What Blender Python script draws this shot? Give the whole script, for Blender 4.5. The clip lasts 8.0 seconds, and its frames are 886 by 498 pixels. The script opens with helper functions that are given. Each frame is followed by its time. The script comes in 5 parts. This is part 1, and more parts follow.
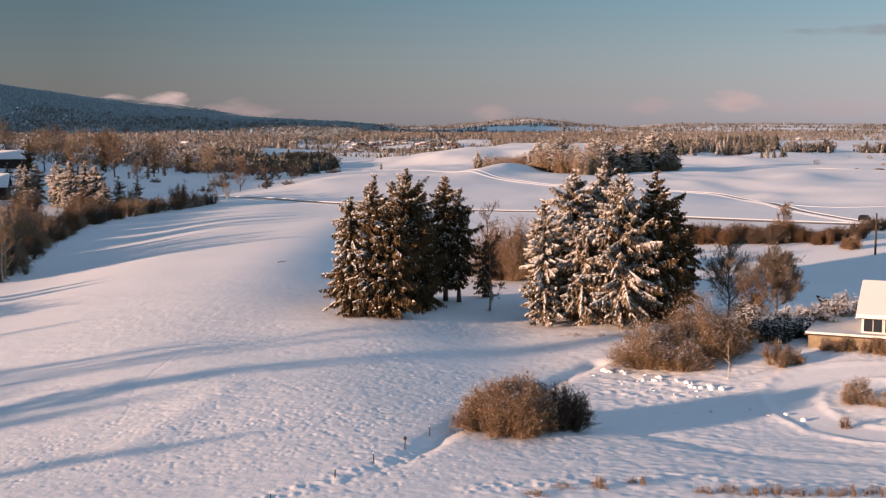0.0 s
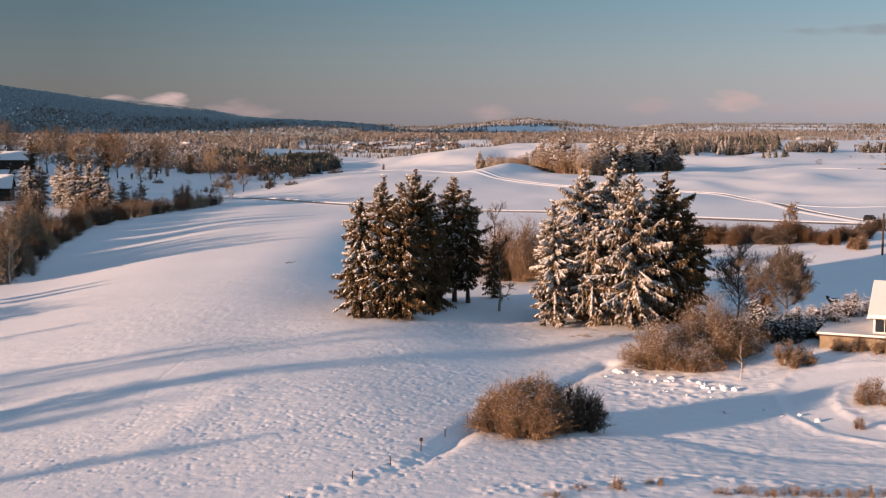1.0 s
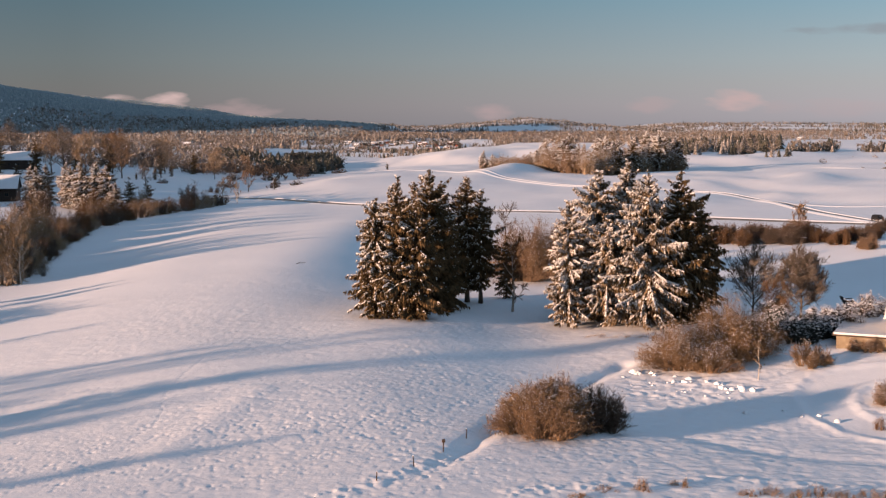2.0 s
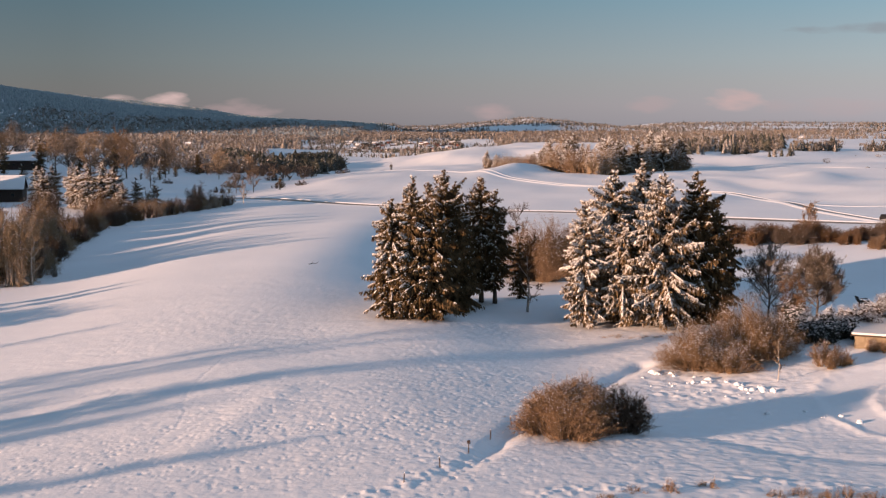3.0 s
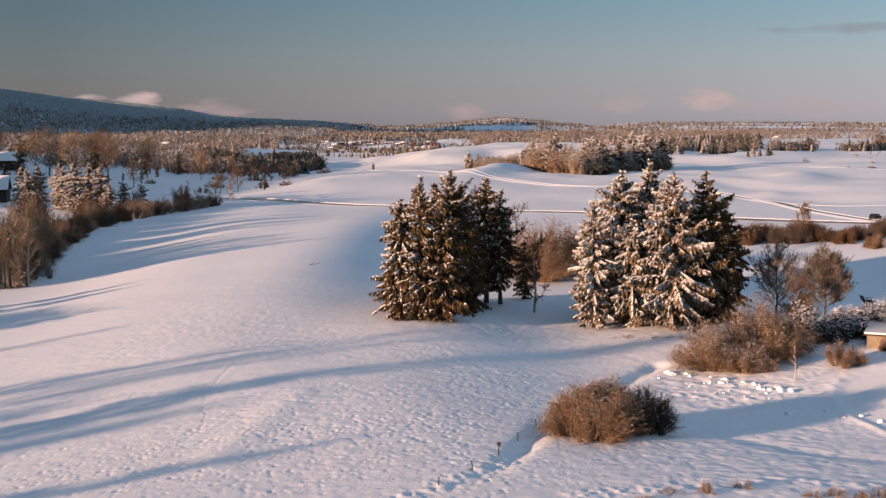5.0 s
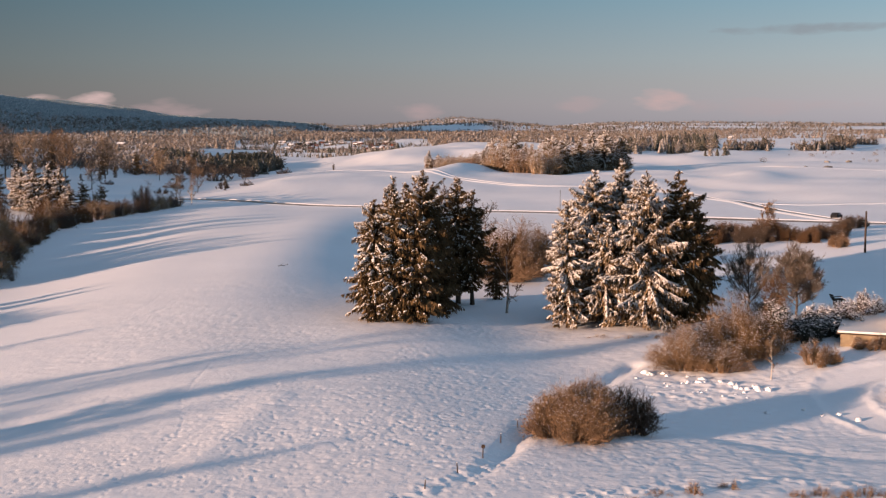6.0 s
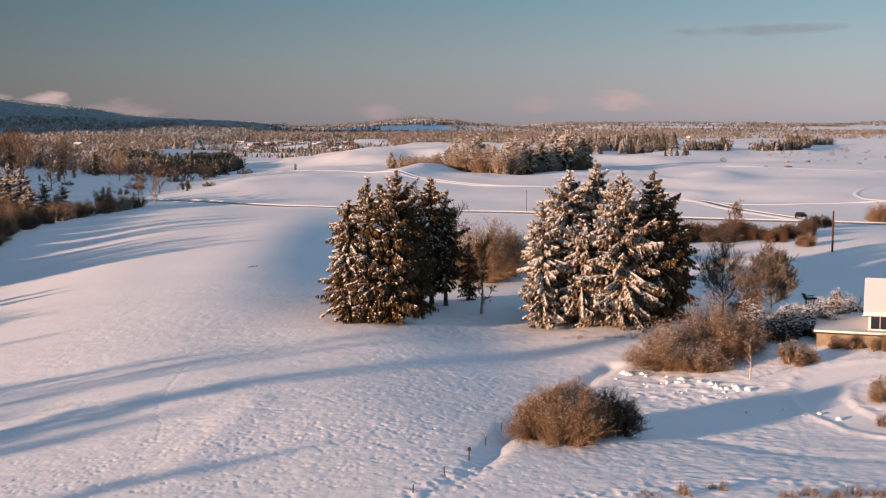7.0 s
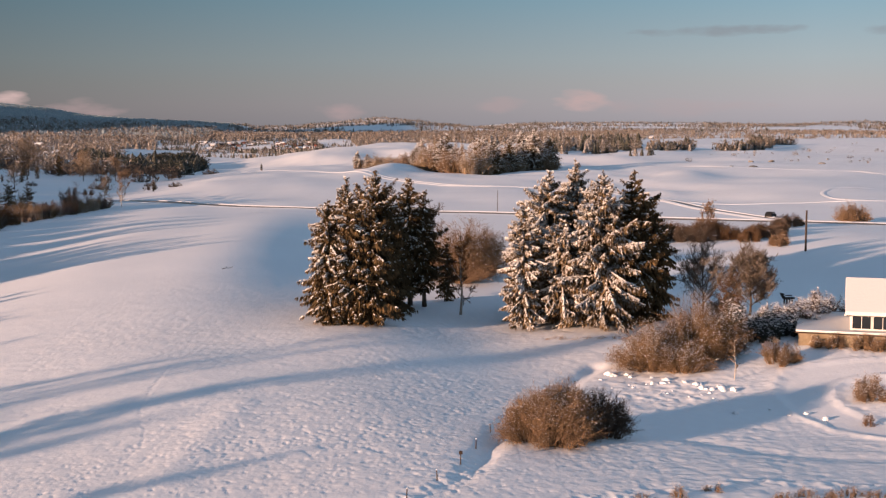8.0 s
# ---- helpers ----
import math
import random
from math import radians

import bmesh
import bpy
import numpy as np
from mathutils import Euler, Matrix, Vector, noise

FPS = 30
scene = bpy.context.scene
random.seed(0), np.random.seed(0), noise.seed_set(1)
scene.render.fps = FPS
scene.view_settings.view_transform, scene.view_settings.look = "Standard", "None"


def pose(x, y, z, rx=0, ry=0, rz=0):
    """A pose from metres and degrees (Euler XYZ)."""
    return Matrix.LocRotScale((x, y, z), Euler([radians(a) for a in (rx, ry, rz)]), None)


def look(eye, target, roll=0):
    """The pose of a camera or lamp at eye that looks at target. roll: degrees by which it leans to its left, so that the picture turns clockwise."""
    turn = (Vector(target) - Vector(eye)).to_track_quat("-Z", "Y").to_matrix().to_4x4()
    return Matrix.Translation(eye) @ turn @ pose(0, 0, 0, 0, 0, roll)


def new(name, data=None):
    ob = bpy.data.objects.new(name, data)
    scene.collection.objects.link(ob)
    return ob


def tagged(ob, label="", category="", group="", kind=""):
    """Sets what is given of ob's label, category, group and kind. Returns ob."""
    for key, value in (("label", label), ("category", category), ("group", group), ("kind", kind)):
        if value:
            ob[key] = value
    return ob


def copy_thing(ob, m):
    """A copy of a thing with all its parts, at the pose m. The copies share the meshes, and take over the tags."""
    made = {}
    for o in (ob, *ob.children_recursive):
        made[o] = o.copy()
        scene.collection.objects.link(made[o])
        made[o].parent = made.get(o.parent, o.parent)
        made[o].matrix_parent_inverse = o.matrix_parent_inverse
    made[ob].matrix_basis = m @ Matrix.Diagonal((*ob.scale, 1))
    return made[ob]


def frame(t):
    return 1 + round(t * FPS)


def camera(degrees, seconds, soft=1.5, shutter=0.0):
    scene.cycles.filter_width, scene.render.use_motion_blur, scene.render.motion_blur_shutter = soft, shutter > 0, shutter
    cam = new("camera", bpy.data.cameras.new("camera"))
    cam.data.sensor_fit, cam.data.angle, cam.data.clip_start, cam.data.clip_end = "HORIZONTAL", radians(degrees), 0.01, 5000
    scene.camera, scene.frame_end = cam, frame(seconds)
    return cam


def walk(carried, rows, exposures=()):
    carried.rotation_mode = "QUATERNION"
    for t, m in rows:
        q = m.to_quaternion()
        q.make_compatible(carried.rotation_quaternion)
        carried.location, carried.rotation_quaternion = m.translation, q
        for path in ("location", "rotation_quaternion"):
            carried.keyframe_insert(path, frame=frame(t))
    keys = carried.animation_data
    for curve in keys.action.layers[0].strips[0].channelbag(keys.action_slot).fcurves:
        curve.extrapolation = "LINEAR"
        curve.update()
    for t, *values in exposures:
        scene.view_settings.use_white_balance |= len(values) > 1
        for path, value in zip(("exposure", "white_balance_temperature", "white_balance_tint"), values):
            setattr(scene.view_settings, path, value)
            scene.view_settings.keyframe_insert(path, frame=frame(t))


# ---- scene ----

# ---- camera: a drone sliding to its left, then turning right ----
cam = camera(40.0, 8.0, soft=1.25)
PATH = [
    (0, pose(0.00, -0.00, 24.00, 84.35, 0.00, 0.00) @ pose(0, 0, 0, 0, 0, 0.00)),
    (0.5, pose(-0.53, -0.03, 24.05, 84.36, 0.00, 0.00) @ pose(0, 0, 0, 0, 0, -0.04)),
    (1, pose(-1.24, 0.06, 24.07, 84.36, 0.00, 0.00) @ pose(0, 0, 0, 0, 0, -0.07)),
    (1.5, pose(-2.05, 0.15, 24.12, 84.35, 0.00, 0.02) @ pose(0, 0, 0, 0, 0, -0.10)),
    (3, pose(-4.87, 0.36, 24.25, 84.33, 0.00, 0.04) @ pose(0, 0, 0, 0, 0, -0.19)),
    (3.5, pose(-5.94, 0.50, 24.25, 84.33, 0.00, 0.05) @ pose(0, 0, 0, 0, 0, -0.22)),
    (4, pose(-7.05, 0.66, 24.28, 84.33, 0.00, 0.03) @ pose(0, 0, 0, 0, 0, -0.24)),
    (4.5, pose(-8.14, 0.77, 24.30, 84.32, 0.00, -0.39) @ pose(0, 0, 0, 0, 0, -0.22)),
    (6, pose(-11.15, 2.01, 24.29, 84.31, 0.00, -3.22) @ pose(0, 0, 0, 0, 0, -0.22)),
    (6.5, pose(-12.15, 2.63, 24.30, 84.30, 0.00, -4.25) @ pose(0, 0, 0, 0, 0, -0.25)),
    (7, pose(-13.09, 3.17, 24.25, 84.31, 0.00, -5.17) @ pose(0, 0, 0, 0, 0, -0.20)),
    (7.5, pose(-14.07, 3.86, 24.22, 84.31, 0.00, -6.10) @ pose(0, 0, 0, 0, 0, -0.18)),
    (8, pose(-15.04, 4.56, 24.22, 84.31, 0.00, -6.91) @ pose(0, 0, 0, 0, 0, -0.20)),
]
walk(cam, PATH, [(0, 1.0), (4, 0.99), (8, 0.93)])

# ---- light: low winter sun from behind and to the left ----
SUN_ELEVATION, SUN_ROTATION = 7.6, 240.5


def build_sky():
    """A hazy winter evening sky: blue overhead, mauve haze low down, a few pink clouds near the horizon."""
    world = bpy.data.worlds.new("winter_sky")
    scene.world = world
    world.use_nodes = True
    nt = world.node_tree
    nodes, links = nt.nodes, nt.links
    nodes.clear()

    def sums(op, p, q=0.0, clamp=False):
        m = nodes.new("ShaderNodeMath")
        m.operation, m.use_clamp = op, clamp
        for v, sock in ((p, m.inputs[0]), (q, m.inputs[1])):
            if hasattr(v, "links"):
                links.new(v, sock)
            else:
                sock.default_value = v
        return m.outputs[0]

    def blend(fac, p, q):
        m = nodes.new("ShaderNodeMix")
        m.data_type = "RGBA"
        for v, sock in ((fac, m.inputs[0]), (p, m.inputs[6]), (q, m.inputs[7])):
            if hasattr(v, "links"):
                links.new(v, sock)
            else:
                sock.default_value = v if isinstance(v, float) else (*v, 1)
        return m.outputs[2]

    tc = nodes.new("ShaderNodeTexCoord")
    xyz = nodes.new("ShaderNodeSeparateXYZ")
    links.new(tc.outputs["Generated"], xyz.inputs[0])
    x, y, z = xyz.outputs
    nishita = nodes.new("ShaderNodeTexSky")
    nishita.sky_type, nishita.sun_disc = "NISHITA", False
    nishita.sun_elevation, nishita.sun_rotation = radians(SUN_ELEVATION), radians(SUN_ROTATION)
    nishita.altitude, nishita.air_density, nishita.dust_density, nishita.ozone_density = 300, 1.0, 0.6, 3.0
    # haze over the clear sky, by height
    haze = nodes.new("ShaderNodeValToRGB")
    stops = [(0.0, (0.98, 0.92, 1.08)), (0.018, (1.13, 1.02, 1.15)), (0.036, (1.09, 1.06, 1.14)), (0.055, (0.99, 1.10, 1.21)), (0.11, (0.58, 0.97, 1.22)), (0.30, (0.68, 0.99, 1.36)), (1.0, (0.70, 1.00, 1.48))]
    while len(haze.color_ramp.elements) < len(stops):
        haze.color_ramp.elements.new(0.5)
    for e, (p, c) in zip(haze.color_ramp.elements, stops):
        e.position, e.color = p, (*[v / 3 for v in c], 1)
    links.new(z, haze.inputs[0])
    # paler towards the right of the valley
    side = sums("ADD", sums("MULTIPLY", sums("DIVIDE", x, sums("ADD", sums("ABSOLUTE", y), 0.3)), 1.75), 0.92)
    side = sums("MINIMUM", sums("MAXIMUM", side, 0.52), 1.5)
    tone = nodes.new("ShaderNodeVectorMath")
    tone.operation = "SCALE"
    links.new(haze.outputs[0], tone.inputs[0])
    links.new(sums("MULTIPLY", side, 3.0 * 1.36), tone.inputs["Scale"])
    col = blend(0.90, nishita.outputs[0], tone.outputs[0])

    # clouds: azimuth from ahead, height, half sizes, in degrees; colour; strength
    azimuth = sums("MULTIPLY", sums("ARCTAN2", x, y), 57.2958)
    rise_deg = sums("MULTIPLY", sums("ARCSINE", z), 57.2958)
    ragged = nodes.new("ShaderNodeTexNoise")
    ragged.inputs["Scale"].default_value, ragged.inputs["Detail"].default_value = 26, 6
    mp = nodes.new("ShaderNodeMapping")
    mp.inputs["Scale"].default_value = (1, 1, 3.2)
    links.new(tc.outputs["Generated"], mp.inputs["Vector"])
    links.new(mp.outputs[0], ragged.inputs["Vector"])
    pink, dusk = (2.6, 1.85, 1.85), (1.22, 1.08, 1.18)
    for az, el, wide, high, tint, amount in ((-12.9, 1.15, 1.2, 0.5, (3.3, 2.4, 2.3), 0.95), (-14.7, 1.2, 1.0, 0.45, (3.2, 2.35, 2.25), 0.9), (-9.4, 0.85, 1.9, 0.5, pink, 0.5), (13.3, 1.2, 1.2, 0.5, (2.9, 2.1, 2.05), 0.85),
                                             (2.2, 0.75, 1.1, 0.45, pink, 0.55), (9.6, 1.0, 1.3, 0.4, pink, 0.35), (19.6, 4.3, 3.6, 0.28, dusk, 0.4),
                                             (18.5, 0.9, 3.5, 0.5, pink, 0.22), (28.0, 4.2, 2.5, 0.3, dusk, 0.4)):
        u = sums("DIVIDE", sums("SUBTRACT", azimuth, az), wide)
        v = sums("DIVIDE", sums("SUBTRACT", rise_deg, el), high)
        near = sums("SUBTRACT", 1.0, sums("ADD", sums("MULTIPLY", u, u), sums("MULTIPLY", v, v)))
        mask = sums("MULTIPLY", sums("ADD", near, sums("MULTIPLY", sums("SUBTRACT", ragged.outputs["Fac"], 0.51), 4.0)), amount, True)
        mask = sums("MULTIPLY", mask, sums("GREATER_THAN", near, -1.5))
        col = blend(sums("MINIMUM", mask, amount), col, tint)
    back = nodes.new("ShaderNodeBackground")
    back.inputs["Strength"].default_value = 0.10
    links.new(col, back.inputs["Color"])
    out = nodes.new("ShaderNodeOutputWorld")
    links.new(back.outputs[0], out.inputs["Surface"])


build_sky()
toward = Vector((math.sin(radians(SUN_ROTATION)) * math.cos(radians(SUN_ELEVATION)),
                 math.cos(radians(SUN_ROTATION)) * math.cos(radians(SUN_ELEVATION)), math.sin(radians(SUN_ELEVATION))))
sun = new("sun", bpy.data.lights.new("sun", "SUN"))
sun.data.energy, sun.data.angle, sun.data.color = 4.95, radians(0.75), (1.0, 0.622, 0.43)
sun.matrix_world = look(toward * 100, (0, 0, 0))


# ---- materials ----
def material(name, rough=0.8):
    mat = bpy.data.materials.new(name)
    mat.use_nodes = True
    nt = mat.node_tree
    bsdf = nt.nodes["Principled BSDF"]
    bsdf.inputs["Roughness"].default_value = rough
    bsdf.inputs["Specular IOR Level"].default_value = 0.25
    return mat, nt, bsdf


def noise_node(nt, scale, detail=4.0, rough=0.55, coords="Object", stretch=None):
    tc = nt.nodes.new("ShaderNodeTexCoord")
    n = nt.nodes.new("ShaderNodeTexNoise")
    n.inputs["Scale"].default_value, n.inputs["Detail"].default_value, n.inputs["Roughness"].default_value = scale, detail, rough
    if stretch:
        mp = nt.nodes.new("ShaderNodeMapping")
        mp.inputs["Scale"].default_value = stretch
        nt.links.new(tc.outputs[coords], mp.inputs["Vector"])
        nt.links.new(mp.outputs[0], n.inputs["Vector"])
    else:
        nt.links.new(tc.outputs[coords], n.inputs["Vector"])
    return n.outputs["Fac"]


def ramp(nt, fac, stops):
    r = nt.nodes.new("ShaderNodeValToRGB")
    while len(r.color_ramp.elements) < len(stops):
        r.color_ramp.elements.new(0.5)
    for e, (p, c) in zip(r.color_ramp.elements, stops):
        e.position, e.color = p, (*c, 1)
    nt.links.new(fac, r.inputs[0])
    return r.outputs[0]


def mixed(nt, fac, a, b):
    m = nt.nodes.new("ShaderNodeMix")
    m.data_type = "RGBA"
    for v, sock in ((fac, m.inputs[0]), (a, m.inputs[6]), (b, m.inputs[7])):
        if hasattr(v, "links"):
            nt.links.new(v, sock)
        else:
            sock.default_value = v if isinstance(v, float) else (*v, 1)
    return m.outputs[2]


def calc(nt, op, a, b=0.0, clamp=False):
    m = nt.nodes.new("ShaderNodeMath")
    m.operation, m.use_clamp = op, clamp
    for v, sock in ((a, m.inputs[0]), (b, m.inputs[1])):
        if hasattr(v, "links"):
            nt.links.new(v, sock)
        else:
            sock.default_value = v
    return m.outputs[0]


def bumped(nt, bsdf, fac, strength, distance):
    b = nt.nodes.new("ShaderNodeBump")
    b.inputs["Strength"].default_value, b.inputs["Distance"].default_value = strength, distance
    nt.links.new(fac, b.inputs["Height"])
    nt.links.new(b.outputs[0], bsdf.inputs["Normal"])


def upward(nt, lo, hi):
    """0 on faces whose normal's z is under lo, 1 over hi."""
    g = nt.nodes.new("ShaderNodeNewGeometry")
    sx = nt.nodes.new("ShaderNodeSeparateXYZ")
    nt.links.new(g.outputs["Normal"], sx.inputs[0])
    mr = nt.nodes.new("ShaderNodeMapRange")
    mr.inputs["From Min"].default_value, mr.inputs["From Max"].default_value = lo, hi
    nt.links.new(sx.outputs[2], mr.inputs["Value"])
    return mr.outputs[0]


def island(nt):
    return nt.nodes.new("ShaderNodeNewGeometry").outputs["Random Per Island"]


def snow_material(name, bump=0.5, tint=(0.86, 0.87, 0.89)):
    mat, nt, bsdf = material(name, 0.55)
    wide = noise_node(nt, 0.05, 3)
    col = ramp(nt, wide, [(0.3, tuple(c * 0.95 for c in tint)), (0.7, tint)])
    nt.links.new(col, bsdf.inputs["Base Color"])
    fine = noise_node(nt, 3.0, 3, 0.6)
    bumped(nt, bsdf, fine, bump, 0.14)
    return mat


def plain_material(name, dark, light, scale=2.0, rough=0.8, bump=0.3, depth=0.02, stretch=None, metal=0.0):
    mat, nt, bsdf = material(name, rough)
    f = noise_node(nt, scale, 5, 0.6, stretch=stretch)
    nt.links.new(ramp(nt, f, [(0.3, dark), (0.7, light)]), bsdf.inputs["Base Color"])
    bsdf.inputs["Metallic"].default_value = metal
    bumped(nt, bsdf, f, bump, depth)
    return mat


def foliage_material(name, dark, light, snow=0.0, lo=0.2, hi=0.7, scale=0.6):
    """Needles or twigs, varied leaf by leaf, with snow lying on what faces up."""
    mat, nt, bsdf = material(name, 0.85)
    col = mixed(nt, island(nt), dark, light)
    if snow:
        n = noise_node(nt, scale, 3)
        amount = calc(nt, "MULTIPLY", upward(nt, lo, hi), calc(nt, "MULTIPLY", calc(nt, "SUBTRACT", n, 0.62 - 0.30 * snow), 5.0, True), True)
        col = mixed(nt, amount, col, (0.82, 0.82, 0.83))
    nt.links.new(col, bsdf.inputs["Base Color"])
    return mat


SNOW = snow_material("field_snow", 0.22)
TREE_SNOW = snow_material("branch_snow", 0.3, (0.84, 0.84, 0.85))


def laden_material():
    """Snow clotted on needles, the needles showing through here and there."""
    mat, nt, bsdf = material("laden_snow", 0.7)
    f = noise_node(nt, 5.0, 4, 0.7)
    col = ramp(nt, f, [(0.32, (0.17, 0.125, 0.08)), (0.44, (0.68, 0.65, 0.61)), (0.62, (0.86, 0.85, 0.84))])
    nt.links.new(col, bsdf.inputs["Base Color"])
    bumped(nt, bsdf, f, 0.5, 0.08)
    return mat


LADEN_SNOW = laden_material()
ROOF_SNOW = snow_material("roof_snow", 0.2, (0.72, 0.71, 0.70))
NEEDLES = foliage_material("spruce_needles", (0.038, 0.028, 0.013), (0.160, 0.102, 0.046))
FROSTED_NEEDLES = foliage_material("frosted_needles", (0.042, 0.030, 0.014), (0.21, 0.14, 0.07), 0.46, 0.1, 0.75, 1.6)
BARK = plain_material("bark", (0.05, 0.038, 0.028), (0.13, 0.10, 0.075), 6, 0.9, 0.6, 0.03, (1, 1, 0.2))
BIRCH = plain_material("birch_bark", (0.30, 0.26, 0.22), (0.55, 0.50, 0.44), 3, 0.8, 0.3, 0.01, (1, 1, 3))
TWIGS = foliage_material("brown_twigs", (0.075, 0.042, 0.022), (0.21, 0.125, 0.065))
THICKET_TWIGS = foliage_material("thicket_twigs", (0.062, 0.040, 0.023), (0.36, 0.238, 0.135))
DULL_TWIGS = foliage_material("dull_twigs", (0.080, 0.053, 0.033), (0.40, 0.265, 0.155))
TAN_TWIGS = foliage_material("tan_twigs", (0.13, 0.085, 0.052), (0.33, 0.225, 0.14))
GOLD_TWIGS = foliage_material("gold_twigs", (0.17, 0.115, 0.065), (0.44, 0.32, 0.20), 0.4, 0.0, 0.8, 0.3)
GREY_TWIGS = foliage_material("grey_twigs", (0.06, 0.045, 0.035), (0.16, 0.12, 0.09))
# Frost lies on upward faces; the base colour is greyed to imitate haze.
HAZED_FROST = foliage_material("hazed_frosted_conifer", (0.060, 0.050, 0.038), (0.19, 0.155, 0.12), 0.5, 0.0, 0.8, 1.3)
DARK_CONIFER = foliage_material("dark_conifer", (0.028, 0.034, 0.030), (0.07, 0.068, 0.05), 0.16, 0.2, 0.8, 0.9)
# Frosted twigs, their base colour likewise desaturated as haze would.
HAZED_FROST_TWIGS = foliage_material("hazed_frosted_twigs", (0.074, 0.061, 0.049), (0.245, 0.195, 0.148), 0.46, 0.0, 0.8, 1.0)
# Ridge trees are coloured pale and blue in place of distance haze.
HAZED_RIDGE = foliage_material("hazed_ridge_conifer", (0.15, 0.205, 0.215), (0.24, 0.295, 0.30), 0.42, 0.2, 0.8, 0.8)
ROAD = plain_material("wet_road", (0.14, 0.108, 0.084), (0.42, 0.36, 0.31), 0.35, 0.6, 0.3, 0.02)
WOOD = plain_material("weathered_wood", (0.07, 0.048, 0.035), (0.18, 0.125, 0.09), 5, 0.85, 0.4, 0.01, (4, 4, 0.4))
DARK_WOOD = plain_material("dark_wood", (0.03, 0.022, 0.018), (0.075, 0.052, 0.04), 4, 0.85, 0.4, 0.01, (4, 4, 0.4))
PLASTER = plain_material("ochre_plaster", (0.20, 0.155, 0.10), (0.30, 0.24, 0.165), 1.5, 0.9, 0.2, 0.01)
WHITE_PAINT = plain_material("white_paint", (0.62, 0.60, 0.56), (0.78, 0.76, 0.72), 3, 0.6, 0.1, 0.005)
RED_ROOF = plain_material("red_roof", (0.09, 0.035, 0.028), (0.15, 0.06, 0.045), 1, 0.8, 0.2, 0.01)
RED_WALL = plain_material("red_wall", (0.13, 0.045, 0.032), (0.20, 0.075, 0.05), 1, 0.8, 0.2, 0.01)
GREY_WALL = plain_material("grey_wall", (0.3, 0.28, 0.25), (0.45, 0.42, 0.38), 1, 0.8, 0.2, 0.01)
CAR_PAINT = plain_material("dark_car_paint", (0.010, 0.011, 0.013), (0.018, 0.019, 0.022), 3, 0.8, 0.02, 0.001)
RUBBER = plain_material("rubber", (0.015, 0.015, 0.015), (0.03, 0.03, 0.03), 8, 0.9, 0.1, 0.002)
STONE = plain_material("stone", (0.13, 0.12, 0.11), (0.3, 0.28, 0.25), 2, 0.9, 0.5, 0.05)
GRASS = foliage_material("dry_grass", (0.17, 0.10, 0.045), (0.38, 0.25, 0.12))
GLASS, _gnt, _gb = material("window_glass", 0.08)
_gb.inputs["Base Color"].default_value = (0.02, 0.025, 0.03, 1)
_gb.inputs["Specular IOR Level"].default_value = 0.6


# ---- the lie of the land ----
def lattice(ix, iy, seed):
    n = (ix.astype(np.int64) * 374761393 + iy.astype(np.int64) * 668265263 + seed * 974711) & 0x7FFFFFFF
    n = ((n ^ (n >> 13)) * 1274126177) & 0x7FFFFFFF
    return ((n ^ (n >> 16)) & 0xFFFF) / 65535.0


def grain(x, y, seed=0):
    """Smooth random heights from 0 to 1 over cells one metre wide."""
    ix, iy = np.floor(x), np.floor(y)
    fx, fy = x - ix, y - iy
    fx, fy = fx * fx * (3 - 2 * fx), fy * fy * (3 - 2 * fy)
    a, b = lattice(ix, iy, seed), lattice(ix + 1, iy, seed)
    c, d = lattice(ix, iy + 1, seed), lattice(ix + 1, iy + 1, seed)
    return (a * (1 - fx) + b * fx) * (1 - fy) + (c * (1 - fx) + d * fx) * fy


def rise(v, a, b):
    u = np.clip((v - a) / (b - a), 0, 1)
    return u * u * (3 - 2 * u)


def mound(x, y, cx, cy, high, rx, ry, turn=0.0):
    c, s = math.cos(radians(turn)), math.sin(radians(turn))
    u, v = (x - cx) * c + (y - cy) * s, -(x - cx) * s + (y - cy) * c
    return high * np.exp(-((u / rx) ** 2 + (v / ry) ** 2) / 2)


def off_line(x, y, line):
    """The distance of points from a polyline."""
    best = np.full(np.shape(x), 1e9)
    for (ax, ay), (bx, by) in zip(line, line[1:]):
        dx, dy = bx - ax, by - ay
        u = np.clip(((x - ax) * dx + (y - ay) * dy) / (dx * dx + dy * dy), 0, 1)
        best = np.minimum(best, np.hypot(x - ax - u * dx, y - ay - u * dy))
    return best


def curve_through(knots, step=4.0):
    """A smooth polyline through a few knots."""
    k = np.array(knots, float)
    k = np.vstack([2 * k[0] - k[1], k, 2 * k[-1] - k[-2]])
    out = []
    for p0, p1, p2, p3 in zip(k, k[1:], k[2:], k[3:]):
        n = max(2, int(np.linalg.norm(p2 - p1) / step))
        for u in np.linspace(0, 1, n, endpoint=False):
            out.append(0.5 * (2 * p1 + (p2 - p0) * u + (2 * p0 - 5 * p1 + 4 * p2 - p3) * u**2 + (3 * p1 - p0 - 3 * p2 + p3) * u**3))
    return np.array(out + [k[-2]])


MAIN_ROAD = curve_through([(-80, 416), (-71, 407), (-27, 355), (7, 330), (32, 321), (70, 299), (101, 281), (150, 258), (230, 225)])
FIELD_TRACK = curve_through([(102, 284), (98.5, 306), (95.5, 334), (96, 368), (94, 398), (83, 424), (64, 438), (44, 448), (20, 506), (2, 560), (-40, 640)])
DITCH = curve_through([(-14, 74), (-9.5, 82), (-3.5, 89.5), (2.2, 104), (7, 113), (11.4, 121.8), (16.7, 130)])
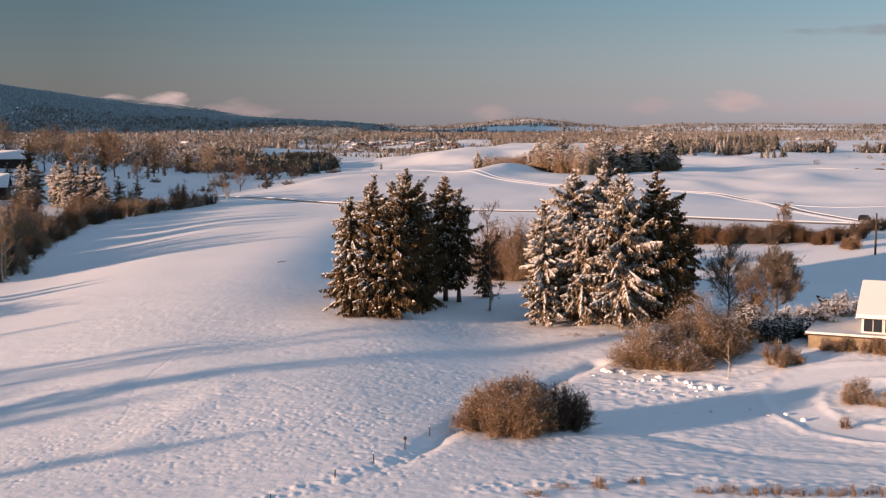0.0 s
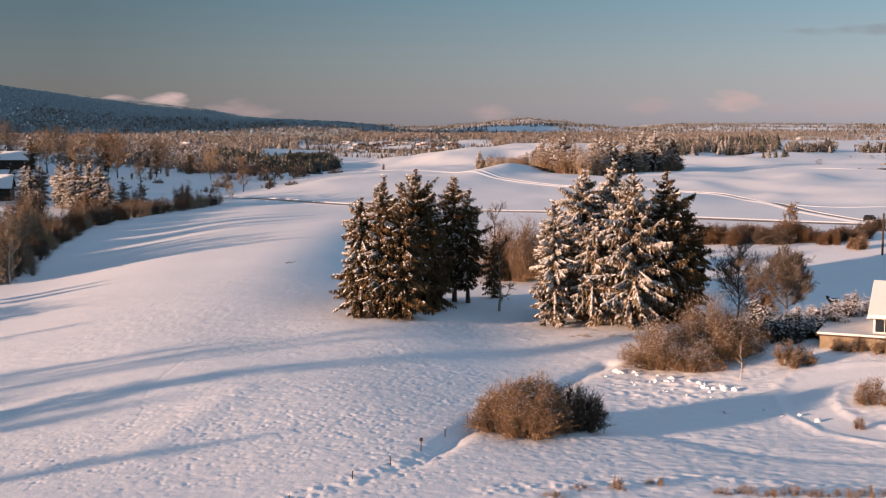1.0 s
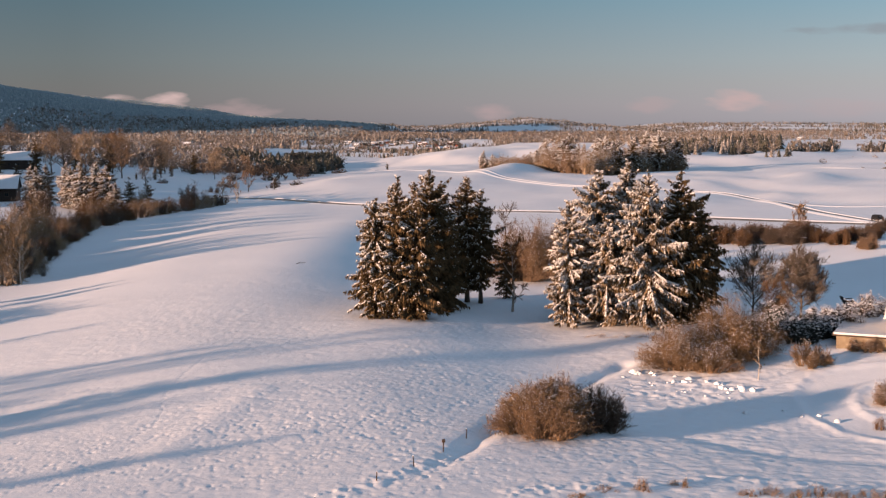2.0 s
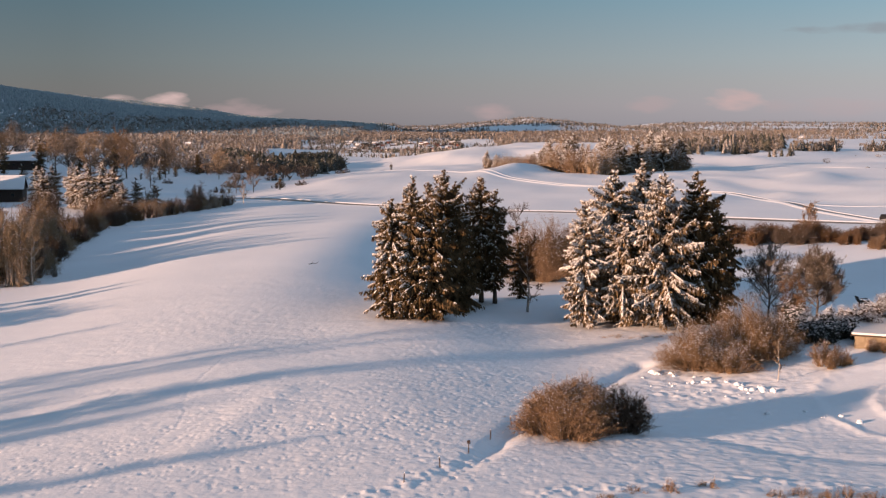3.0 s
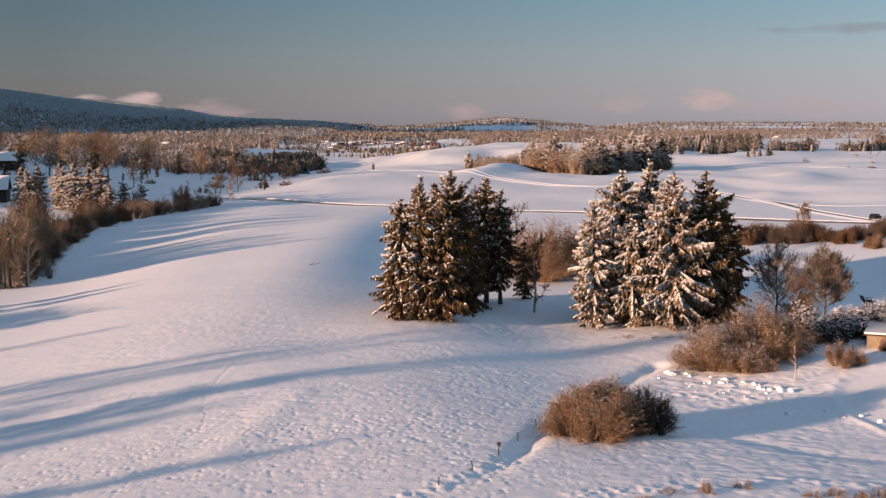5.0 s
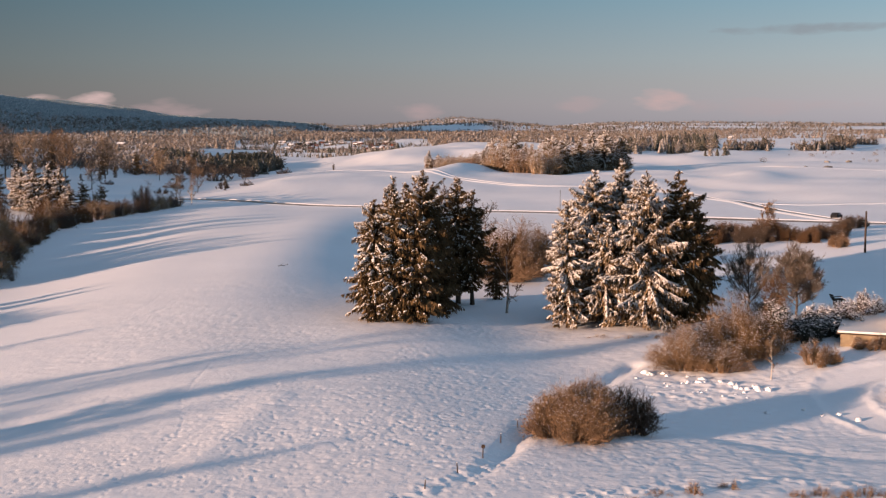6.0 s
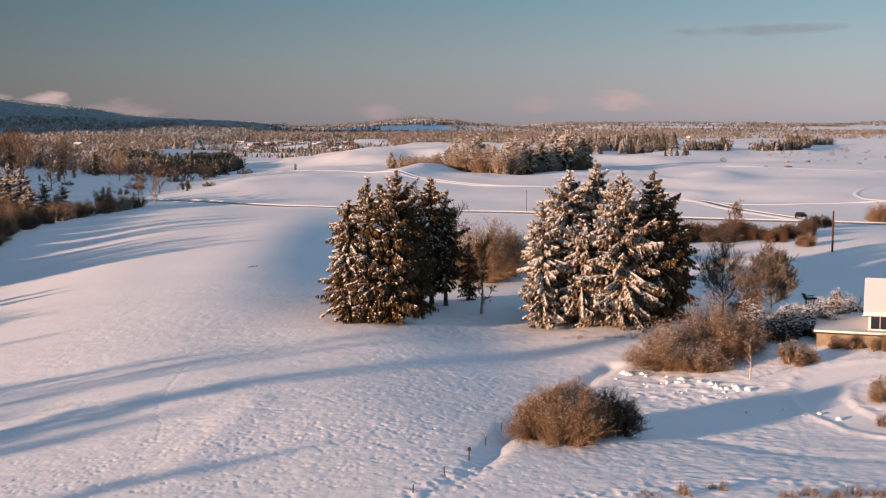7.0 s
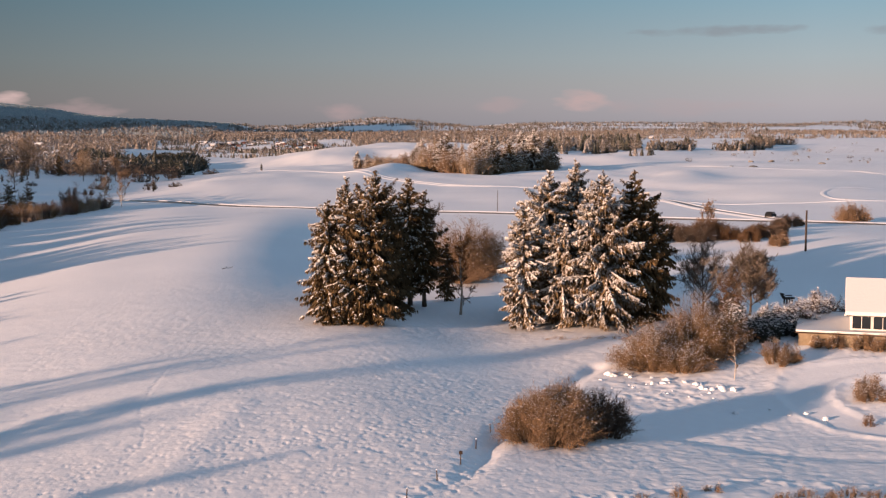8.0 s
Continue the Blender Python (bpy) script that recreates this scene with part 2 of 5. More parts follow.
BANK = curve_through([(12, 103.5), (17.5, 103), (23.4, 98), (34.6, 95), (50, 92)])
DRIVE = curve_through([(60, 121), (44, 123), (37, 121), (33.5, 115), (35, 107), (42, 103), (60, 101)])


def land(x, y):
    """The height of the snow, without its small relief."""
    x, y = np.asarray(x, float), np.asarray(y, float)
    z = -1.2 + 1.0 * rise(y, 95, 165) + 2.0 * rise(y, 190, 330) + 1.8 * rise(y, 330, 560) + 1.0 * rise(y, 900, 1600)
    z = z + mound(x, y, -23.5, 230, 3.0, 10, 58, -3) + mound(x, y, -46, 226, 2.9, 13, 60) + mound(x, y, -45, 150, 0.2, 22, 40) - mound(x, y, -62, 140, 1.4, 22, 38) - mound(x, y, -58, 92, 0.7, 20, 24)
    z = z + mound(x, y, -75, 250, -1.5, 22, 60)
    z = z - mound(x, y, 32, 107, 0.95, 15, 10)
    z = z + mound(x, y, 50, 142, 1.3, 14, 20) + mound(x, y, 95, 225, 2.6, 24, 30) - mound(x, y, 60, 178, 0.8, 20, 14)
    # the meadow swells before the spruces and falls towards the ditch
    z = z + mound(x, y, -8, 146, 1.15, 7.5, 13) - mound(x, y, 8, 147, 0.4, 6, 11) + mound(x, y, -13, 115, 1.1, 15, 17) - mound(x, y, 19, 126, 0.4, 8, 8)
    # the hill behind the road, and its neighbours
    z = z + mound(x, y, -5, 580, 1.6, 42, 90, 10) + mound(x, y, 32, 578, 4.3, 7.2, 40, -17) - mound(x, y, 95, 640, 2.0, 60, 60)
    z = z - mound(x, y, -150, 850, 10, 110, 170) + mound(x, y, 48, 1010, 7.5, 50, 120) - mound(x, y, -80, 1230, 7.0, 75, 190) + mound(x, y, 90, 1250, 6, 80, 90) - mound(x, y, -80, 1900, 13, 230, 360)
    # two steep humps here are shaped so their shaded flanks face the camera
    z = z + mound(x, y, 95, 352, 0.4, 7, 12) + mound(x, y, 107, 398, 1.5, 3.6, 9, -15) + mound(x, y, 143, 490, 3.0, 7, 22, -15) + mound(x, y, 165, 400, 1.2, 26, 40)
    z = z + mound(x, y, 210, 560, 2.5, 70, 60) + mound(x, y, 60, 400, 1.0, 20, 30)
    z = z + mound(x, y, -205, 560, 1.5, 50, 80) + mound(x, y, -290, 820, 15, 95, 160) + mound(x, y, -42, 475, 2.2, 24, 30) - mound(x, y, -84, 530, 4.0, 20, 90)
    drift = np.exp(-(((x + 40) / 11) ** 2) - ((y - 402) / 17) ** 2)
    z = z + 0.20 * drift * np.sin((0.94 * x - 0.34 * y) * 1.15 + 1.5 * grain(x / 6, y / 9, 14))
    open_field = rise(y, 300, 380) * (0.35 + 0.65 * rise(x, 30, 90)) * (1 - 0.6 * rise(y, 900, 1500))
    z = z + open_field * (2.2 * (grain(x / 36, y / 62, 61) - 0.5) + (0.8 + 0.7 * rise(y, 380, 460)) * (grain(x / 12, y / 26, 62) - 0.5))
    far = rise(y, 700, 1500)
    z = z + far * 8 * (grain(x / 420, y / 420, 3) - 0.5) + rise(y, 560, 800) * (4.6 * (grain(x / 55, y / 80, 12) - 0.5) + 3.4 * (1 - rise(y, 1200, 1700)) * (grain(x / 24, y / 55, 13) - 0.5))
    ridge = np.interp(x, [-4000, -2200, -1500, -1200, -950, -800, -680, -560, -420, -320, -210, -140, -60], [60, 140, 150, 128, 96, 66, 57, 47, 39, 35, 20, 6, 0])
    z = z + 0.94 * ridge * rise(y, 2400, 3300)
    hills = np.interp(x, [-300, 0, 180, 330, 520, 640, 900, 1400, 1900, 2600, 4000], [0, 20, 34, 43, 27, 13, 28, 24, 20, 28, 60])
    z = z + 1.3 * hills * rise(y, 2900, 4900) * (0.85 + 0.3 * grain(x / 150, y / 150, 8))
    # two unseen mountains left of view, added to shade the ridge
    z = z + mound(x, y, -1680, 2780, 270, 220, 340) + mound(x, y, -1500, 2300, 190, 180, 280)
    z = z - mound(x, y, 45, 95, 1.0, 24, 20) - mound(x, y, 4, 122, 0.6, 9, 12) - (0.08 + 0.36 * rise(y, 84, 100)) * (0.8 + 0.4 * grain(x / 3, y / 3, 81)) * np.exp(-((off_line(x + 0.5 * grain(x / 2, y / 2, 82) - 0.25, y, DITCH) / 1.0) ** 2)) - 0.15 * np.exp(-((off_line(x, y, BANK) / 1.4) ** 2))
    return z


VERGES = [curve_through([(-13, 80), (-8.5, 85), (-5.5, 88), (-2.4, 92)]), curve_through([(2, 83.6), (8.8, 86), (14, 86.6), (18, 88.6), (26, 87), (36, 87)])]
TRAILS = [curve_through(k, 1.0) for k in (
    [(-28.2, 126), (-28.9, 112), (-27.5, 103), (-29, 96), (-36, 92)],
    [(-34, 97), (-25, 97), (-13.6, 101), (-7, 104), (2, 112)],
    [(-30, 100), (-22, 101), (-10, 98), (-6, 92)],
    [(-12, 92), (-16, 86), (-22, 83)],
    [(-6, 92), (-4, 84), (-8, 78)])]


def relief(x, y):
    """Trampled, wind-blown and settled snow."""
    near = 1 - rise(y, 165, 260)
    smooth = 0.25 + 0.75 * rise(off_line(x, y, DRIVE), 1.8, 3.2)
    tread = rise(grain(x / 15, y / 15, 21), 0.3, 0.6) * near
    z = 0.10 * (grain(x / 9, y / 9, 5) - 0.5) * near + 0.03 * (grain(x / 2.1, y / 1.6, 6) - 0.5) * near
    # small hollows and crusts, stretched along the sun's direction
    u, v = 0.87 * x + 0.49 * y, 0.87 * y - 0.49 * x
    crust = (0.020 + 0.014 * rise(x, -2, 12) + 0.020 * rise(x, 8, 16) + 0.012 * tread) * near * (1 - 0.45 * rise(y, 150, 185) - 0.25 * rise(-x, 30, 60))
    z = z + crust * (grain(u / 0.95, v / 0.6, 7) - 0.5) + 0.9 * crust * (grain(u / 0.5, v / 0.42, 8) - 0.5)
    hollow = rise(grain(u / 0.46, v / 0.5, 9), 0.70, 0.95) * rise(grain(x / 6, y / 8, 23), 0.25, 0.6)
    z = z - (0.016 + 0.02 * tread) * hollow * (1 - rise(y, 135, 170))
    z = z + 0.14 * np.exp(-((off_line(x, y, [(-25, 92), (-20, 112)]) / 2.0) ** 2))
    # clods on the rough strip beside the ditch
    rough = np.exp(-(((x - 21) / 8) ** 2 + ((y - 119) / 7) ** 2))
    z = z + rough * (0.10 * rise(grain(x / 0.9, y / 0.9, 50), 0.5, 0.9) + 0.09 * rise(grain(x / 0.5, y / 0.6, 52), 0.45, 0.9))
    verge = np.exp(-((np.minimum(off_line(x, y, VERGES[0]), off_line(x, y, VERGES[1])) / 1.1) ** 2))
    z = z + verge * 0.11 * rise(grain(x / 0.45, y / 0.55, 53), 0.35, 0.9)
    drive = off_line(x, y, DRIVE)
    z = z - 0.18 * (1 - rise(drive, 1.6, 2.2)) + 0.13 * np.exp(-(((drive - 2.7) / 0.7) ** 2)) * (0.5 + grain(x / 1.5, y / 1.5, 51))
    return z * smooth


def ground_z(x, y):
    return float(land(x, y))


def steps(start, first, grow, end):
    out, step = [start], first
    while out[-1] < end:
        out.append(out[-1] + step)
        step *= grow
    return out


def shape_mesh(name, verts, faces, mats, index=None, smooth=False):
    me = bpy.data.meshes.new(name)
    verts, faces = np.asarray(verts, np.float32), np.asarray(faces, np.int32)
    k = faces.shape[1]
    me.vertices.add(len(verts))
    me.vertices.foreach_set("co", verts.ravel())
    me.loops.add(faces.size)
    me.loops.foreach_set("vertex_index", faces.ravel())
    me.polygons.add(len(faces))
    me.polygons.foreach_set("loop_start", np.arange(0, faces.size, k, dtype=np.int32))
    for m in mats:
        me.materials.append(m)
    if index is not None:
        me.polygons.foreach_set("material_index", np.asarray(index, np.int32))
    if smooth:
        me.polygons.foreach_set("use_smooth", np.ones(len(faces), bool))
    me.update(calc_edges=True)
    me.validate()
    return me


def grid_faces(rows, cols):
    a = (np.arange(rows - 1)[:, None] * cols + np.arange(cols - 1)[None]).ravel()
    return np.stack([a, a + 1, a + cols + 1, a + cols], 1)


TRODDEN = ((-32, 90, 7, 4, 260), (-17, 93, 6, 4, 130), (-9, 101, 5, 2.5, 150), (-4, 90, 4, 5, 90), (-14, 108, 8, 6, 110), (-2, 112, 5, 7, 90), (-5, 118, 5, 4, 70), (-24, 101, 3, 3, 40), (14, 90, 9, 4, 60), (30, 88, 8, 4, 70), (-38, 96, 4, 4, 60), (20, 112, 7, 5, 80))


def stamp_prints(xs, ys, gz):
    """Single footprints along the trails and on the trodden places."""
    rng = np.random.default_rng(44)
    spots = []
    for k, line in enumerate(TRAILS):
        for n, (p, q) in enumerate(zip(line, line[1:])):
            for u in ((0.0, 0.55) if k == 0 else (0.0, 0.3, 0.6)):
                spots.append(p + (q - p) * u + rng.normal(0, 0.09 if k == 0 else 0.75, 2))
    for x, y, wide, deep, n in TRODDEN:
        spots += list(rng.normal((x, y), (wide, deep), (n, 2)))
    for x, y in spots:
        i0, i1 = np.searchsorted(xs, (x - 0.7, x + 0.7))
        j0, j1 = np.searchsorted(ys, (y - 0.8, y + 0.8))
        dx, dy = np.meshgrid(xs[i0:i1] - x, ys[j0:j1] - y)
        r2 = (dx / rng.uniform(0.13, 0.20)) ** 2 + (dy / rng.uniform(0.17, 0.28)) ** 2
        gz[j0:j1, i0:i1] -= rng.uniform(0.03, 0.068) * (1 - 0.55 * r2) * np.exp(-r2)


def build_ground():
    """One sheet, finer where the camera passes nearest."""
    right = steps(50, 0.5, 1.04, 4800)
    xs = np.array([-v for v in right[::-1]] + list(np.arange(-49.7, -43, 0.32)) + list(np.arange(-43, 12, 0.15)) + list(np.arange(12, 49.8, 0.24)) + right)
    xs = xs[: (len(xs) - 1) // 2 * 2 + 1]
    coarse = xs[::2]
    ys = np.array([-v for v in steps(-70, 4, 1.3, 1500)[::-1]] + list(np.arange(70.5, 81, 0.4)) + list(np.arange(81, 122, 0.2)) + list(np.arange(122, 150, 0.3)) + list(np.arange(150, 175.1, 0.5)))
    far = np.array(steps(ys[-1], 0.8, 1.017, 4900))
    gx, gy = np.meshgrid(xs, ys)
    gz = land(gx, gy) + relief(gx, gy)
    stamp_prints(xs, ys, gz)
    fx, fy = np.meshgrid(coarse, far)
    fz = land(fx, fy) + relief(fx, fy)
    gz[-1] = np.interp(xs, coarse, fz[0])
    verts = np.concatenate([np.stack([gx, gy, gz], -1).reshape(-1, 3), np.stack([fx, fy, fz], -1).reshape(-1, 3)])
    faces = np.concatenate([grid_faces(len(ys), len(xs)), grid_faces(len(far), len(coarse)) + gx.size])
    ob = new("ground", shape_mesh("ground", verts, faces, [SNOW], smooth=True))
    return tagged(ob, "snow-covered rolling meadow with trampled and wind-blown snow", "ground", kind="structure")


build_ground()


# ---- helpers for things and parts ----
def thing(name, x, y, label, category, group="", z=None, turn=0.0):
    ob = new(name)
    ob.empty_display_size = 0.3
    ob.matrix_world = pose(x, y, ground_z(x, y) if z is None else z, 0, 0, turn)
    return tagged(ob, label, category, group)


def part_mesh(name, me, parent, label=""):
    ob = new(name, me)
    ob.parent = parent
    return tagged(ob, label) if label else ob


class Soup:
    """Gathers triangles."""

    def __init__(self):
        self.v, self.f, self.n = [], [], 0

    def add(self, verts, faces):
        self.v.append(np.asarray(verts, float))
        self.f.append(np.asarray(faces, int) + self.n)
        self.n += len(verts)

    def many(self, verts, faces):
        """verts: copies x points x 3, all with the same faces."""
        c, p, _ = verts.shape
        self.v.append(verts.reshape(-1, 3))
        self.f.append((np.asarray(faces)[None] + (np.arange(c) * p)[:, None, None]).reshape(-1, np.shape(faces)[1]) + self.n)
        self.n += c * p

    def mesh(self, name, mats, smooth=False):
        return shape_mesh(name, np.concatenate(self.v), np.concatenate(self.f), mats, smooth=smooth)


def unit(v):
    return v / np.maximum(np.linalg.norm(v, axis=-1, keepdims=True), 1e-9)


def sticks(soup, a, b, ra, rb):
    """Three-sided tapered sticks from points a to points b."""
    a, b = np.asarray(a, float), np.asarray(b, float)
    d = unit(b - a)
    side = unit(np.cross(d, np.where(np.abs(d[:, 2:]) > 0.9, [[1.0, 0, 0]], [[0, 0, 1.0]])))
    up = np.cross(side, d)
    ra, rb = np.broadcast_to(ra, len(a))[:, None], np.broadcast_to(rb, len(a))[:, None]
    ring = [(math.cos(k), math.sin(k)) for k in (0.5, 2.6, 4.7)]
    v = np.stack([a + ra * (c * side + s * up) for c, s in ring] + [b + rb * (c * side + s * up) for c, s in ring], 1)
    soup.many(v, [(0, 1, 4), (0, 4, 3), (1, 2, 5), (1, 5, 4), (2, 0, 3), (2, 3, 5), (3, 4, 5)])


def blades(soup, rng, a, b, r):
    """The finest twigs: two crossed slivers each."""
    d = unit(b - a)
    p = unit(np.cross(d, rng.normal(0, 1, d.shape)))
    q = np.cross(p, d)
    soup.many(np.stack([a + p * r, a - p * r, b, a + q * r, a - q * r], 1), [(0, 1, 2), (3, 4, 2)])


def lumps(soup, rng, centre, along, long, wide, thick):
    """Uneven pillows of snow: a four-sided belt with a domed top."""
    n = len(centre)
    d = unit(along)
    side = unit(np.cross(d, [[0, 0, 1.0]]))
    up = np.cross(side, d)
    pts = []
    for ring, lift in ((1.0, 0.0), (0.62, 0.8)):
        for k in range(4):
            q = 2 * math.pi * (k + 0.5) / 4
            j = rng.uniform(0.7, 1.25, (n, 1))
            pts.append(centre + ring * j * (math.cos(q) * d * long[:, None] + math.sin(q) * side * wide[:, None]) + lift * up * thick[:, None])
    pts.append(centre + up * (thick * 1.1)[:, None])
    f = []
    for k in range(4):
        m = (k + 1) % 4
        f += [(k, m, 4 + m), (k, 4 + m, 4 + k), (4 + k, 4 + m, 8)]
    soup.many(np.stack(pts, 1), f)


def trunk_mesh(height, radius, lean=0.0, sides=9, rings=7, mat=None, seed=0):
    rng = np.random.default_rng(seed)
    zs = np.linspace(-0.4, height, rings)
    wob = np.cumsum(rng.normal(0, 0.02 * height / rings, (rings, 2)), 0)
    v = []
    for z, w in zip(zs, wob):
        r = radius * (1 - 0.93 * max(z, 0) / height) * (1.35 if z <= 0 else 1)
        for k in range(sides):
            q = 2 * math.pi * k / sides
            v.append((w[0] + lean * z + r * math.cos(q) * rng.uniform(0.9, 1.1), w[1] + r * math.sin(q) * rng.uniform(0.9, 1.1), z))
    f = []
    for i in range(rings - 1):
        for k in range(sides):
            m = (k + 1) % sides
            f.append((i * sides + k, i * sides + m, (i + 1) * sides + m, (i + 1) * sides + k))
    return shape_mesh("trunk", v, f, [mat or BARK], smooth=True)


# ---- spruces with snow on their boughs ----
def spruce(x, y, height, radius, seed, snow=1.0, bare=0.7, fine=1.0, label="tall dark spruce with snow-laden boughs on the meadow", group="spruces on the meadow", z=None):
    rng = np.random.default_rng(seed)
    tree = thing("spruce_tree", x, y, label, "tree", group, z=z)
    part_mesh("trunk", trunk_mesh(height * 0.985, 0.014 * height + 0.05, seed=seed), tree, "rough brown trunk")
    needles, load = Soup(), Soup()
    up_axis = np.array([[0, 0, 1.0]])
    level, boughs = bare, []
    while level < height - 0.2:
        u = (level - bare) / (height - bare)
        count = 7 if u < 0.8 else 5
        turn = rng.uniform(0, 6.28)
        for k in range(count):
            az = turn + 6.283 * k / count + rng.normal(0, 0.45)
            lobe = 0.74 + 0.54 * float(grain(np.array(az / 1.05 + seed), np.array(level / 2.2), seed))
            reach = 0.96 * radius * (1 - u) ** 0.46 * lobe * rng.uniform(0.45, 1.25) * (1.25 if rng.random() < 0.1 else 1.0) * (0.52 + 0.48 * min(1, u / 0.28)) * min(1.0, 0.14 + (1 - u) * 4.0) + 0.16
            boughs.append((level + rng.normal(0, 0.3), reach, az, 0.45 * u**1.4 - 0.50 * (1 - u) + rng.normal(0, 0.28)))
        level += rng.uniform(0.36, 0.62) * (1.15 - 0.45 * u) / max(fine, 0.6)
    b = np.array(boughs)
    base = np.stack([0 * b[:, 0], 0 * b[:, 0], b[:, 0]], 1)
    reach, az, lift = b[:, 1], b[:, 2], b[:, 3]
    low = (0.15 - b[:, 0]) / np.maximum(reach, 0.1)
    lift = np.maximum(lift, low + 0.05)
    lift = np.where(b[:, 0] > height * 0.93, np.abs(lift), lift)
    out = np.stack([np.cos(az), np.sin(az), 0 * az], 1)
    sag = rng.uniform(0.02, 0.24, len(az)) * (b[:, 0] > 2.5)
    laden = np.clip(rng.uniform(0.0, 2.0, len(az)), 0.2, 1.5)

    def along(s, i=slice(None)):
        """Points a share s along the boughs: out, sagging, with a lifted tip."""
        r = reach[i] * s
        return base[i] + out[i] * r[:, None] + np.stack([0 * r, 0 * r, lift[i] * r - sag[i] * r * s + 0.09 * reach[i] * s**3], 1)

    for p, q in ((0.0, 0.5), (0.5, 1.0)):
        sticks(needles, along(np.full(len(az), p)), along(np.full(len(az), q)), 0.035 * (1 - p) + 0.012, 0.03 * (1 - q) + 0.008)
    counts = np.maximum(4, (reach / (0.105 / fine)).astype(int))
    i = np.repeat(np.arange(len(reach)), counts)
    s = np.clip(np.concatenate([np.linspace(0.1, 1.0, c) for c in counts]) + rng.normal(0, 0.03, len(i)), 0.05, 1)
    n = len(s)
    root = along(s, i)
    ahead = unit(along(np.minimum(s + 0.05, 1.05), i) - root)
    side = np.stack([-out[i][:, 1], out[i][:, 0], 0 * s], 1)
    # Boughs facing the sun get more snow, deepening lit and dark sides.
    sunward = out[i] @ np.array([-0.8, -0.6, 0.0])
    patch = grain(base[i][:, 2] * 0.8 + seed, az[i] * 2.0, seed + 3)
    cover = snow * np.clip(0.50 + 0.72 * sunward, 0.03, 1.2) * np.clip(0.25 + 1.5 * patch, 0.0, 1.2)
    cover = np.minimum(cover, 1.9) * laden[i] * np.clip(0.12 + root[:, 2] / (0.5 * height), 0, 1.15)
    big = 1 / math.sqrt(fine)
    # laterals on both sides, and strands that hang from the bough
    for turn in (-1, 1, 1.02, 0.0):
        flip = rng.choice([-1.0, 1.0], (n, 1)) if turn > 1 else 1.0
        hang = abs(turn) < 1
        far = (0.2 + 0.27 * reach[i] * (1.02 - s) ** 0.8 * (0.35 + 0.65 * np.minimum(1, s * 2.2))) * rng.uniform(0.3, 1.6, n)
        if hang:
            far = np.minimum(far * 0.9, 1.15) + 0.10
        droop = rng.uniform(0.4, 1.7, n) if not hang else rng.uniform(1.2, 3.4, n)
        way = unit(ahead * rng.uniform(0.35, 1.3, (n, 1)) + side * turn * flip * rng.uniform(0.4, 1.1, (n, 1)) - up_axis * droop[:, None])
        flat = unit(np.cross(way, up_axis + rng.normal(0, 0.5, (n, 3))))
        top = np.cross(flat, way)
        w = far[:, None] * rng.uniform(0.075, 0.14, (n, 1)) + 0.028
        tip = root + way * far[:, None] - up_axis * (far * 0.15)[:, None]
        mid = root + way * far[:, None] * 0.45
        v = np.stack([root, mid + flat * w - top * w * 0.4, tip, mid - flat * w - top * w * 0.4], 1)
        needles.many(v[:, :4], [(0, 1, 2), (0, 2, 3)])
        pick = rng.random(n) < cover * np.clip((s - 0.2) * 2.0, 0, 1) * (0.6 if not hang else 0.42)
        m = int(pick.sum())
        if m:
            lumps(load, rng, (root + way * far[:, None] * rng.uniform(0.2, 0.65, (n, 1)) + up_axis * 0.02)[pick], unit(way + rng.normal(0, 0.35, (n, 3)))[pick],
                  big * (far * rng.uniform(0.12, 0.30, n))[pick] + 0.02, big * (w[:, 0] * rng.uniform(0.3, 0.9, n))[pick] + 0.012, big * rng.uniform(0.03, 0.08, m))
    # thick snow along the boughs themselves
    pick = (rng.random(n) < cover * np.clip((s - 0.2) * 2.2, 0, 1) * 0.8)
    m = int(pick.sum())
    if m:
        ln = big * rng.uniform(0.10, 0.34, m) * (0.6 + 0.12 * reach[i][pick])
        lumps(load, rng, root[pick] + up_axis * 0.03, unit(ahead[pick] + rng.normal(0, 0.2, (m, 3))), ln, big * rng.uniform(0.04, 0.13, m), big * rng.uniform(0.06, 0.15, m))
    sticks(needles, np.array([[0, 0, height - 1.2]]), np.array([[0, 0, height]]), 0.05, 0.015)
    part_mesh("crown", needles.mesh("crown", [FROSTED_NEEDLES if snow > 1.5 else NEEDLES]), tree, "dense drooping needle boughs")
    if load.v:
        tagged(part_mesh("snow_load", load.mesh("snow_load", [LADEN_SNOW], True), tree, "clotted white snow on the boughs"), kind="stuff")
    return tree


